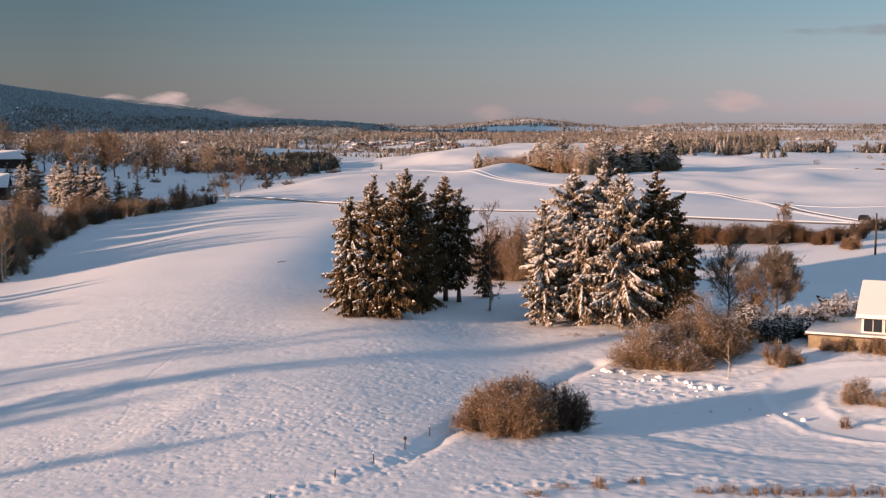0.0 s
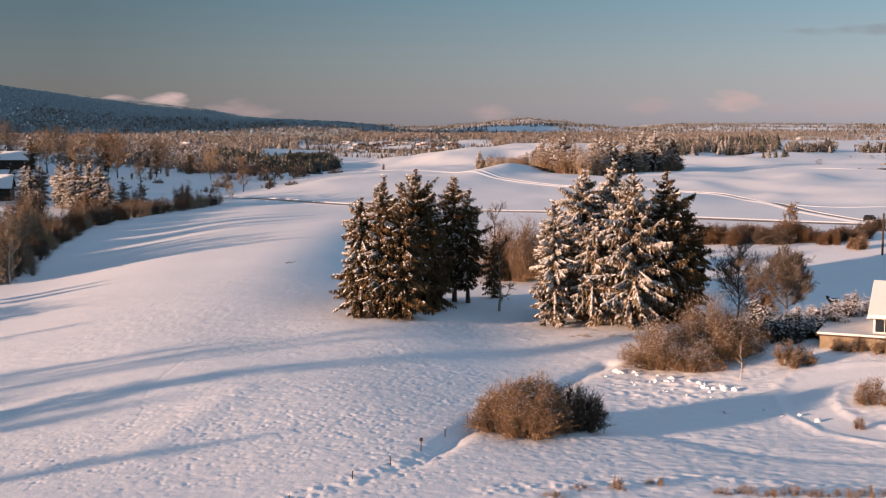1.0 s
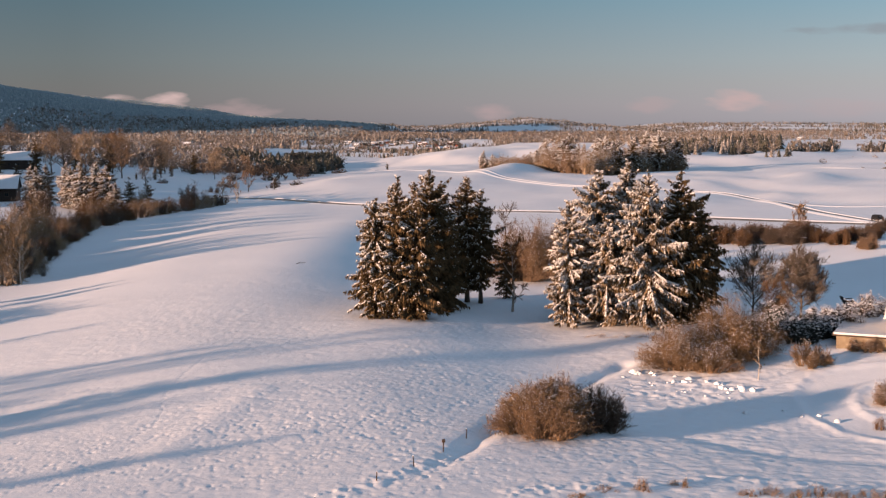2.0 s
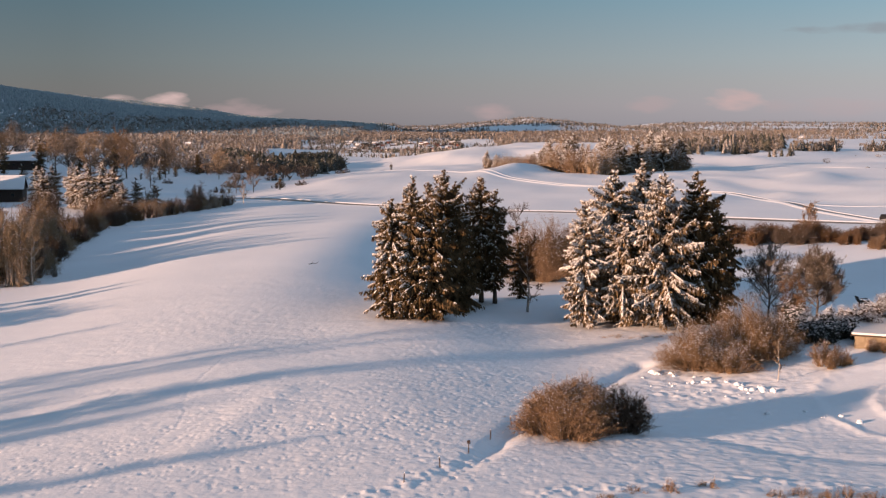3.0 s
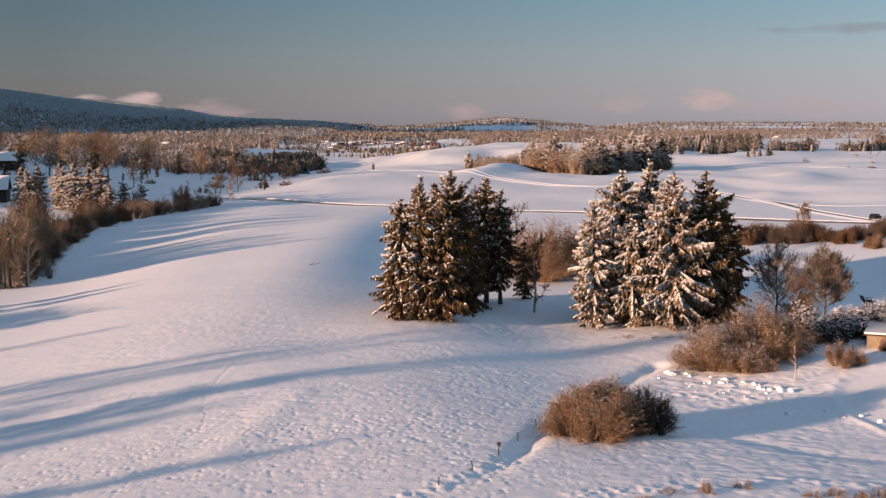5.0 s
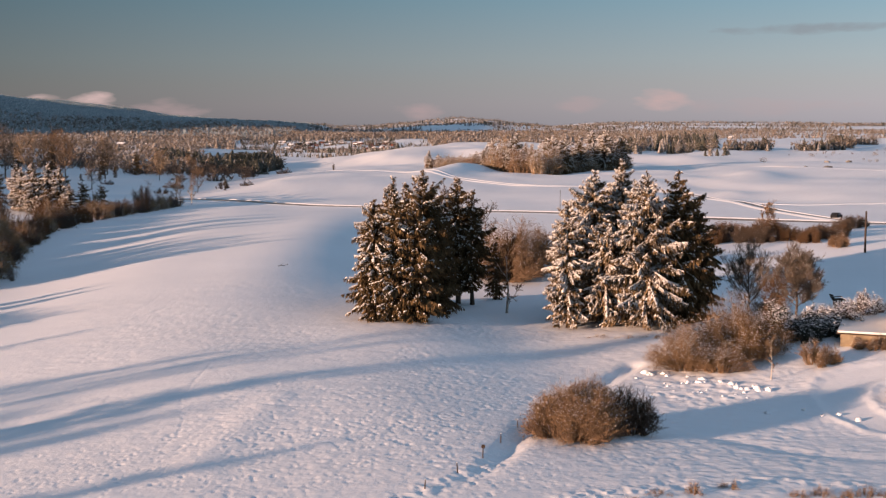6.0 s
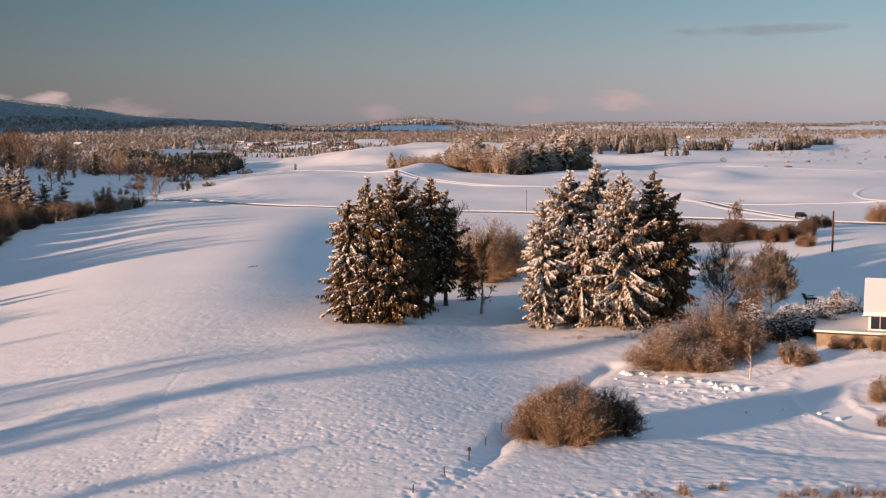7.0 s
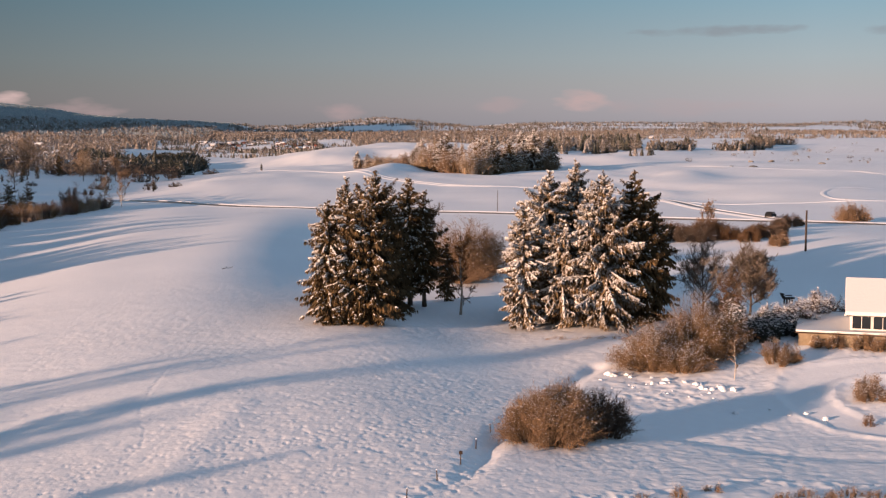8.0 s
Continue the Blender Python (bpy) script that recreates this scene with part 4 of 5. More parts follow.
# Grey twig colour darkens this bush in place of shade.
bush(9.7, 103.0, 5.6, 4.6, 3.7, 212, "low leafless bush coloured dark for the shade of a larger one", stems=520, twigs=9, spread=1.5, frost=0.16, mat=GREY_TWIGS, ragged=0.8)
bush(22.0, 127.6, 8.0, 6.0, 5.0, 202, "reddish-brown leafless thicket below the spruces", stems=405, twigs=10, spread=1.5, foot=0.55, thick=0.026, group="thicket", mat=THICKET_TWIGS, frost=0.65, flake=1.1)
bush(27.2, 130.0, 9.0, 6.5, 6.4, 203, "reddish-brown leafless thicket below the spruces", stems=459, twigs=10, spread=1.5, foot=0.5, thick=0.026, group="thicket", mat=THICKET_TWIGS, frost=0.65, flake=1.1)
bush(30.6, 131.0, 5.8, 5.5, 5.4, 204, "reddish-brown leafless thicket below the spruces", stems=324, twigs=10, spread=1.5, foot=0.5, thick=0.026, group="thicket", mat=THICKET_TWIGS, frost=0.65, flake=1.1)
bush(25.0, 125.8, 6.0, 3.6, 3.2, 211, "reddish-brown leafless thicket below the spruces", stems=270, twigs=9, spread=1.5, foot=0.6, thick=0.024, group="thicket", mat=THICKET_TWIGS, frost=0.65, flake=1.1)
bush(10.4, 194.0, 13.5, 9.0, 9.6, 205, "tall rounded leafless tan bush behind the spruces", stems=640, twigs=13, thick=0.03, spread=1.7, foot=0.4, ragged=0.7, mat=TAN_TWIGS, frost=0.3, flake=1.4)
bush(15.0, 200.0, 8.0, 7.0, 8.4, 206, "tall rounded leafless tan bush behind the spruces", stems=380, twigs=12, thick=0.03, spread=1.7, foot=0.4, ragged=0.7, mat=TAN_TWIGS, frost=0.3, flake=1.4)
bush(35.6, 126.2, 3.6, 3.2, 2.5, 207, "small reddish leafless shrub by the drive", stems=240, twigs=8, frost=0.4, mat=THICKET_TWIGS, spread=1.4, group="garden shrubs")
bush(39.6, 113.9, 2.7, 2.4, 2.6, 208, "pale pinkish leafless shrub with snowy twigs beside the drive", stems=230, twigs=9, frost=1.0, mat=TAN_TWIGS, spread=1.5, thick=0.022, group="garden shrubs")
bush(41.3, 113.0, 2.0, 1.6, 1.1, 209, "low snow-heaped shrub beside the drive", stems=130, twigs=9, frost=1.2, mat=TAN_TWIGS, spread=1.5, thick=0.022, group="garden shrubs")
bush(36.0, 106.8, 0.9, 0.9, 1.3, 210, "thin brown shrub standing in the snow", stems=26, twigs=6, group="garden shrubs")
for k, (gx, gy, gw, gh) in enumerate(((41.6, 130.9, 0.9, 1.3), (43.2, 130.1, 2.0, 1.6), (46.0, 128.8, 2.6, 2.0), (47.6, 128.0, 2.2, 1.7), (49.2, 127.3, 2.6, 2.1))):
    bush(gx, gy, gw, 1.2, gh, 220 + k, "low brown shrub against the house wall", stems=120, twigs=8, mat=DULL_TWIGS, group="wall shrubs", spread=1.2, thick=0.022)
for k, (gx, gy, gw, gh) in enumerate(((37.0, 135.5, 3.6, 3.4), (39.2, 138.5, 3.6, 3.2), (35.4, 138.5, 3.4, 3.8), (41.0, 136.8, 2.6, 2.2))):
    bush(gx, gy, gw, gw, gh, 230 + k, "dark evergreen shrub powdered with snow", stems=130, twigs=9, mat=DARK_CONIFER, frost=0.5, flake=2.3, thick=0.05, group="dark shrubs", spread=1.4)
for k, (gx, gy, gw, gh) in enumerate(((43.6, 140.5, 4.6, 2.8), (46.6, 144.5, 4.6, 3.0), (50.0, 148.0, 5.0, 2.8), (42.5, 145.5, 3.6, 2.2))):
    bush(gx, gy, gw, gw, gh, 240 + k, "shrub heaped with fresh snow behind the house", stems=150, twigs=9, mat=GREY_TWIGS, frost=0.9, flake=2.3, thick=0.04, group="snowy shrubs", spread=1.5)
bare_tree(36.2, 153.0, 7.0, 4.0, 301, "frosted leafless tree with many fine branches", mat=HAZED_FROST_TWIGS, limbs=18, fine=6, twig=0.018, girth=0.16)
bare_tree(41.6, 150.6, 6.4, 3.5, 302, "brown leafless tree with frosted fine branches", mat=HAZED_FROST_TWIGS, limbs=20, fine=8, twig=0.02, girth=0.16)
bush(38.8, 152.0, 4.4, 4.0, 3.2, 312, "low grey leafless tree with fine frosted branches", stems=120, twigs=12, mat=HAZED_FROST_TWIGS, thick=0.045, frost=0.06, foot=0.15, spread=1.2, name="bare_tree", category="tree")
bare_tree(37.0, 146.0, 5.0, 2.2, 303, "small reddish leafless tree", mat=TWIGS, fine=4)
bare_tree(6.3, 161.4, 10.0, 2.4, 304, "slender pale birch with a thin trunk", mat=TWIGS, limbs=9, fine=4, twig=0.03, bark=BIRCH, girth=0.2)
bare_tree(7.6, 206.0, 11.0, 3.0, 305, "grey leafless tree behind the spruces", fine=4)
bare_tree(-0.5, 196.0, 15.5, 3.0, 306, "grey leafless tree behind the spruces", fine=4)
bare_tree(29.0, 122.0, 5.2, 0.8, 307, "young pale sapling standing in the snow", mat=TAN_TWIGS, limbs=6, fine=3, twig=0.012, bark=BIRCH, girth=0.06)
spruce(6.0, 174.0, 8.6, 1.7, 320, 0.1, bare=0.4, fine=0.8, label="small dark spruce between the two groups")


# ---- left hedge, conifers and houses ----
def copied(proto, m):
    """A copy at m, whose scale does not build on the first one's."""
    return copy_thing(proto, m @ Matrix.Diagonal((*(1 / v for v in proto.scale), 1)))


def placed(proto, x, y, size, tall, turn):
    return copied(proto, pose(x, y, ground_z(x, y), 0, 0, turn) @ Matrix.Diagonal((size, size, tall, 1)))


def build_hedge():
    def edge(y):
        return float(np.interp(y, [200, 255, 294, 325, 361], [-72, -84, -87, -82, -69]))

    def gap(x, y):
        """Low stretches of the hedge, set along sun lines to let lit streaks through."""
        across = 0.870 * y - 0.492 * x
        return 0.4 if min(abs(across - c) - w for c, w in ((233, 3.5), (249, 6.0), (271, 4.5), (288, 4.5))) < 0 else 1.0

    rng = np.random.default_rng(77)
    brown = [bush(-76, 204, 8, 8, 6, 400 + k, "leafless brown hedge bush along the meadow", stems=150, twigs=9, mat=m, thick=0.05, frost=0.2, flake=1.3, group="hedge", spread=1.3, name="hedge_bush")
             for k, m in enumerate((GOLD_TWIGS, TWIGS, GREY_TWIGS))]
    row = [(-77, 200, 1.0, 1.4), (-83, 204, 1.1, 1.5), (-73.5, 209, 0.7, 0.85), (-79, 213, 1.0, 1.2), (-88, 212, 1.1, 1.5), (-75, 221, 0.8, 0.8), (-83, 224, 1.0, 1.1),
           (-93, 226, 1.1, 1.3), (-76, 232, 0.8, 0.75), (-85, 238, 1.0, 1.0), (-76, 244, 0.8, 0.75), (-96, 245, 1.1, 1.2), (-83, 252, 0.9, 0.9), (-76, 258, 0.7, 0.7), (-90, 262, 1.0, 1.0),
           (-78, 270, 0.8, 0.75), (-86, 278, 0.9, 0.9), (-76, 284, 0.7, 0.7), (-98, 282, 1.1, 1.1), (-82, 294, 0.8, 0.75), (-76, 302, 0.7, 0.6), (-90, 306, 0.9, 0.85), (-80, 314, 0.7, 0.6), (-73, 322, 0.65, 0.6),
           (-84, 328, 0.8, 0.7), (-72, 338, 0.65, 0.55), (-79, 345, 0.8, 0.6), (-68, 352, 0.6, 0.5), (-74, 358, 0.7, 0.6), (-66, 362, 0.55, 0.5), (-88, 345, 0.9, 0.8), (-97, 330, 1.0, 0.9), (-104, 300, 1.1, 1.1), (-108, 262, 1.2, 1.3)]
    for k, (x, y, size, tall) in enumerate(row):
        size, tall = size * (1.18 if y > 235 else 1.1), tall * (1.2 if y > 300 else 1.42)
        x = min(x, edge(y) - 2.6 * size)
        tall = tall * gap(x, y)
        m = brown[k % 3]
        if k < 3:
            m.matrix_world = pose(x, y, ground_z(x, y), 0, 0, 50 * k) @ Matrix.Diagonal((size, size, tall, 1))
        else:
            placed(m, x, y, size * rng.uniform(0.9, 1.1), tall * rng.uniform(0.9, 1.1), rng.uniform(0, 360))
    for k in range(60):
        u = rng.random()
        x, y = -76 - 26 * rng.random() ** 1.3 + 8 * u, 198 + 168 * u
        size = rng.uniform(0.55, 0.8) * (1.15 - 0.35 * u)
        x = min(x, edge(y) - 3.0 * size)
        placed(brown[k % 3], x, y, size * 1.25, size * rng.uniform(0.8, 1.4) * (1.55 - 0.7 * u) * gap(x, y), rng.uniform(0, 360))
    birch = bare_tree(-76, 202.5, 11.0, 3.0, 420, "pale leafless birch rising from the hedge", mat=GOLD_TWIGS, bark=BIRCH, fine=4, twig=0.03, group="hedge trees")
    for x, y, size in ((-81, 208, 1.0), (-72.5, 199, 0.8), (-79, 198, 1.1), (-75, 207, 0.9), (-84, 214, 1.0), (-78, 218, 0.8), (-87, 222, 0.9), (-84, 232, 0.7), (-66, 372, 0.6), (-72, 380, 0.65), (-90, 300, 0.6)):
        placed(birch, x, y, size, size, rng.uniform(0, 360))


build_hedge()


def build_left_conifers():
    tag = "snow-laden spruce beside the hedge"
    first = spruce(-101.0, 344.0, 13.5, 4.0, 430, 3.0, fine=0.8, label=tag, group="conifers by the hedge")
    second = spruce(-97.0, 340.0, 13.0, 3.8, 431, 3.0, fine=0.8, label=tag, group="conifers by the hedge")
    dark = spruce(-92.0, 345.0, 9.5, 2.5, 432, 0.25, fine=0.55, label="dark spruce beside the hedge", group="conifers by the hedge")
    for x, y, size, proto in ((-106, 346, 0.95, second), (-110, 350, 0.8, first), (-103.5, 338, 0.8, second), (-123, 359, 0.75, first), (-121, 362, 0.85, second), (-88, 350, 0.8, dark),
                              (-113, 356, 0.85, first), (-129, 372, 0.8, second), (-94, 338, 0.55, first), (-126, 520, 0.52, dark), (-128, 560, 0.55, dark), (-132, 512, 0.3, dark), (-32, 630, 0.38, dark), (-66, 455, 0.45, dark),
                              (-150, 420, 0.9, dark), (-185, 545, 1.4, dark), (-172, 560, 1.3, dark), (-196, 530, 1.2, dark), (-160, 575, 1.4, dark), (-210, 520, 1.3, dark), (-140, 590, 1.2, dark), (-128, 610, 1.1, dark), (-215, 480, 1.3, dark)):
        placed(proto, x, y, size * 1.12, size * 1.12, (x * 7) % 50 - 25)
    rng = np.random.default_rng(88)
    big = [bare_tree(-150, 500, 20, 8.0, 440 + k, "tall brown leafless tree behind the farm buildings", mat=(GOLD_TWIGS, HAZED_FROST_TWIGS, TAN_TWIGS)[k], limbs=12, fine=5, twig=0.045, group="tall bare trees") for k in range(3)]
    spots = [(-150, 500, 1.0), (-165, 520, 1.05), (-140, 520, 0.9), (-178, 545, 1.0), (-128, 540, 0.8), (-155, 560, 0.95), (-190, 500, 0.9), (-118, 470, 0.55), (-205, 545, 0.9), (-110, 570, 0.6), (-215, 600, 1.0), (-100, 600, 0.55),
             (-140, 600, 0.8), (-170, 610, 0.9), (-230, 620, 0.9), (-120, 630, 0.7), (-85, 470, 0.4), (-78, 468, 0.45)]
    for k, (x, y, size) in enumerate(spots):
        if k < 3:
            big[k].matrix_world = pose(x, y, ground_z(x, y), 0, 0, 70 * k) @ Matrix.Diagonal((size, size, size * 0.9, 1))
        else:
            placed(big[k % 3], x, y, size, size * rng.uniform(0.8, 1.0), rng.uniform(0, 360))
    low = bush(-95, 520, 9, 7, 3.2, 450, "low leafless brown scrub on the snowy slope", stems=90, twigs=7, mat=GREY_TWIGS, thick=0.08, frost=0.2, group="slope scrub", spread=1.4, name="scrub")
    for x, y, size in ((-100, 640, 1.3), (-88, 600, 1.0), (-115, 660, 1.5), (-75, 640, 1.0), (-80, 560, 0.6), (-70, 480, 0.7), (-92, 470, 0.7), (-135, 640, 1.4), (-60, 660, 1.0), (-95, 690, 1.4), (-60, 470, 0.6), (-118, 500, 0.6), (-104, 585, 0.9)):
        placed(low, x, y, size, size, 33 * x)

    bush(-80.6, 373, 6.0, 5.5, 6.6, 452, "rounded grey leafless tree behind the hedge", stems=160, twigs=11, mat=GREY_TWIGS, thick=0.05, frost=0.1, foot=0.3, spread=1.4)


build_left_conifers()


# ---- middle forest on the hill behind the road ----
def build_mid_forest():
    rng = np.random.default_rng(31)
    group = "trees on the hill"
    conifers = [spruce(56, 530, 14, 4.2, 460 + k, (3.2, 2.4, 1.0)[k], fine=0.45, label="frosted spruce in the wood on the hill", group=group) for k in range(3)]
    broad = []
    for k in range(3):
        broad.append(bush(60, 540, 8, 8, 10, 470 + k, "rounded leafless frosted tree in the wood on the hill", stems=90, twigs=9, mat=(GOLD_TWIGS, GOLD_TWIGS, TAN_TWIGS)[k], thick=0.11, frost=0.9, flake=3.6, group=group, name="broadleaf_tree", spread=1.3))
    kinds = conifers + broad
    front = curve_through([(20, 676), (34, 640), (49, 600), (58, 562), (63, 546), (76, 566), (88, 592), (104, 620), (124, 650)], 1.0)
    made = 0
    for row in range(4):
        for u in np.arange(0.0, 1, 0.034 if row < 2 else 0.05):
            x, y = front[int(u * (len(front) - 1))]
            x, y = x + rng.normal(0, 1.5) + row * 1.5, y + row * 10 + rng.normal(0, 4)
            edge = x < 50
            k = int(rng.integers(3, 6)) if rng.random() < (0.6 if edge else 0.12) else int(rng.integers(0, 6))
            size = rng.uniform(0.5, 0.85) if edge else rng.uniform(0.75, 1.1) + 0.5 * rng.random() ** 2
            if k > 2 and not edge:
                size *= 1.1
            m = pose(x, y, ground_z(x, y) - 0.1, 0, 0, rng.uniform(-45, 45)) @ Matrix.Diagonal((size * 1.15, size * 1.15, size, 1))
            if made < 6:
                kinds[made].matrix_world = m
            else:
                copied(kinds[k], m)
            made += 1


build_mid_forest()


# ---- hedge along the road ----
def build_road_hedge():
    rng = np.random.default_rng(61)
    proto = [bush(60, 250, 7, 5, 4.2, 500 + k, "leafless brown bush below the road", stems=240, twigs=9, mat=(GREY_TWIGS, TWIGS)[k], thick=0.04, frost=0.12, group="roadside bushes", spread=1.3) for k in range(2)]
    spots = [(48 + 1.75 * k, 244 + 7 * ((k * 7) % 5) / 4 - 0.6 * k) for k in range(20)] + [(50, 246), (54, 249), (58, 243), (62, 246), (66, 240), (70, 243), (74, 236), (78, 238), (68, 247), (46, 252), (42, 256), (73, 232), (92, 262), (96, 266), (84, 246)]
    for k, (x, y) in enumerate(spots):
        size = rng.uniform(0.85, 1.1) * (0.75 if x > 70 else 0.95)
        if k < 2:
            proto[k].matrix_world = pose(x, y, ground_z(x, y), 0, 0, 90 * k) @ Matrix.Diagonal((size, size, size, 1))
        else:
            placed(proto[k % 2], x, y, size, size, rng.uniform(0, 360))
    bush(117.0, 281.0, 8.0, 7.0, 4.4, 510, "rounded brown bush beside the road", stems=420, twigs=10, thick=0.035, spread=1.5, mat=DULL_TWIGS, foot=0.7)
    bush(75.3, 223.0, 3.4, 3.0, 2.8, 511, "reddish dry bush on a snowy hump", stems=260, twigs=9, mat=TAN_TWIGS, thick=0.03, spread=1.3)
    bare_tree(69.0, 246.0, 6.5, 2.6, 512, "pale leafless tree among the roadside bushes", mat=TAN_TWIGS, twig=0.035)


build_road_hedge()


# ---- built things ----
def box_mesh(name, size, mat, bevel=0.02):
    bm = bmesh.new()
    bmesh.ops.create_cube(bm, size=1.0)
    bmesh.ops.scale(bm, vec=size, verts=bm.verts)
    if bevel:
        bmesh.ops.bevel(bm, geom=bm.edges[:], offset=bevel, segments=2, affect="EDGES")
    me = bpy.data.meshes.new(name)
    bm.to_mesh(me)
    bm.free()
    me.materials.append(mat)
    return me


def box(name, parent, centre, size, mat, bevel=0.02, turn=(0, 0, 0), label=""):
    ob = part_mesh(name, box_mesh(name, size, mat, bevel), parent, label)
    ob.matrix_local = pose(*centre, *turn)
    return ob


def tube(name, parent, points, radii, mat, sides=10, label=""):
    v, f = [], []
    for p, r in zip(points, radii):
        for k in range(sides):
            q = 6.2832 * k / sides
            v.append((p[0] + r * math.cos(q), p[1] + r * math.sin(q), p[2]))
    for i in range(len(points) - 1):
        for k in range(sides):
            m = (k + 1) % sides
            f.append((i * sides + k, i * sides + m, (i + 1) * sides + m, (i + 1) * sides + k))
    me = shape_mesh(name, v + [tuple(points[-1])], f, [mat], smooth=True)
    bm = bmesh.new()
    bm.from_mesh(me)
    bm.verts.ensure_lookup_table()
    n = (len(points) - 1) * sides
    for k in range(sides):
        bm.faces.new((bm.verts[n + k], bm.verts[n + (k + 1) % sides], bm.verts[len(bm.verts) - 1]))
    bm.to_mesh(me)
    bm.free()
    return part_mesh(name, me, parent, label)


def gable(name, parent, x0, x1, y0, y1, eave, ridge, thick, mat, label=""):
    """A pitched roof whose ridge runs along x."""
    mid = (y0 + y1) / 2
    v = []
    for x in (x0, x1):
        v += [(x, y0, eave), (x, mid, ridge), (x, y1, eave), (x, y1, eave + thick), (x, mid, ridge + thick), (x, y0, eave + thick)]
    bm = bmesh.new()
    vs = [bm.verts.new(p) for p in v]
    for k in range(6):
        m = (k + 1) % 6
        bm.faces.new((vs[k], vs[m], vs[6 + m], vs[6 + k]))
    for o in (0, 6):
        bm.faces.new((vs[o], vs[o + 1], vs[o + 4], vs[o + 5]))
        bm.faces.new((vs[o + 1], vs[o + 2], vs[o + 3], vs[o + 4]))
    bmesh.ops.recalc_face_normals(bm, faces=bm.faces)
    bmesh.ops.bevel(bm, geom=[e for e in bm.edges if len(e.link_faces) == 2], offset=min(0.06, thick * 0.3), segments=2, affect="EDGES")
    me = bpy.data.meshes.new(name)
    bm.to_mesh(me)
    bm.free()
    me.materials.append(mat)
    return part_mesh(name, me, parent, label)


def window(parent, x, y, z, w, h, mat=None, bars=1):
    """A framed window in a wall that faces -y; x, z its middle."""
    fr = box("window", parent, (x, y, z), (w, 0.08, h), GLASS, 0.0, label="dark glass window")
    for dx in (-w / 2, w / 2):
        box("frame", fr, (dx, -0.03, 0), (0.1, 0.1, h + 0.1), mat or WHITE_PAINT, 0.01)
    for dz in (-h / 2, h / 2):
        box("frame", fr, (0, -0.035, dz), (w + 0.1, 0.1, 0.1), mat or WHITE_PAINT, 0.01)
    for k in range(bars):
        box("mullion", fr, (-w / 2 + w * (k + 1) / (bars + 1), -0.03, 0), (0.06, 0.08, h), mat or WHITE_PAINT, 0.005)
    return fr


def gable_walls(parent, x0, x1, y0, y1, z0, eave, ridge, mat):
    """Four walls up to a gable roof."""
    for y, n in ((y0, 1), (y1, -1)):
        box("wall", parent, ((x0 + x1) / 2, y + n * 0.13, (z0 + eave) / 2), (x1 - x0, 0.25, eave - z0), mat, 0.01)
    mid = (y0 + y1) / 2
    for x, n in ((x0, 1), (x1, -1)):
        bm = bmesh.new()
        pts = [(y0 + 0.26, z0), (y1 - 0.26, z0), (y1 - 0.26, eave), (mid, ridge - 0.05), (y0 + 0.26, eave)]
        a = [bm.verts.new((x + n * 0.003, p, q)) for p, q in pts]
        b = [bm.verts.new((x + n * 0.25, p, q)) for p, q in pts]
        bm.faces.new(a)
        bm.faces.new(b[::-1])
        for k in range(5):
            bm.faces.new((a[k], b[k], b[(k + 1) % 5], a[(k + 1) % 5]))
        bmesh.ops.recalc_face_normals(bm, faces=bm.faces)
        me = bpy.data.meshes.new("wall")
        bm.to_mesh(me)
        bm.free()
        me.materials.append(mat)
        part_mesh("wall", me, parent)


def build_house():
    h = thing("house", 40.2, 132.4, "house with an ochre lower wing and snow-covered roofs", "house", z=0.0, turn=-25)
    z0, top = -1.6, 1.45
    box("wall", h, (10, 0.15, (z0 + top) / 2), (20, 0.3, top - z0), PLASTER, 0.02, label="ochre plastered front wall")
    box("wall", h, (0.15, 7.3, (z0 + top) / 2), (0.3, 13.99, top - z0), PLASTER, 0.02, label="ochre plastered side wall")
    box("wall", h, (10, 14.45, (z0 + top) / 2), (20, 0.3, top - z0), PLASTER, 0.02)
    box("wall", h, (19.85, 7.3, (z0 + top) / 2), (0.3, 13.99, top - z0), PLASTER, 0.02)
    box("roof_slab", h, (9.9, 7.2, top + 0.08), (20.6, 15.2, 0.16), DARK_WOOD, 0.03)
    box("snow_cover", h, (9.9, 7.2, top + 0.27), (20.5, 15.1, 0.22), ROOF_SNOW, 0.09, label="even layer of snow on the flat roof")
    for x in (2.0, 3.4):
        box("wall_pilaster", h, (x, -0.03, -0.2), (0.22, 0.1, 2.7), PLASTER, 0.02)
    zz = top + 0.38
    gable_walls(h, 5.4, 18.5, 1.3, 11.5, zz - 0.3, 3.6, 6.4, WHITE_PAINT)
    gable("roof", h, 4.9, 18.9, 0.7, 12.1, 3.4, 6.6, 0.18, DARK_WOOD, "dark roof boards under the snow")
    gable("snow_cover", h, 4.85, 18.95, 0.62, 12.18, 3.59, 6.76, 0.32, ROOF_SNOW, "thick unbroken snow on the pitched roof")
    for x in (6.6, 8.8, 11.0, 13.2):
        window(h, x, 1.27, 2.7, 2.0, 1.5, bars=1)
    box("fascia", h, (11.8, 0.74, 3.54), (14.1, 0.08, 0.16), WHITE_PAINT, 0.01)
    return h


build_house()


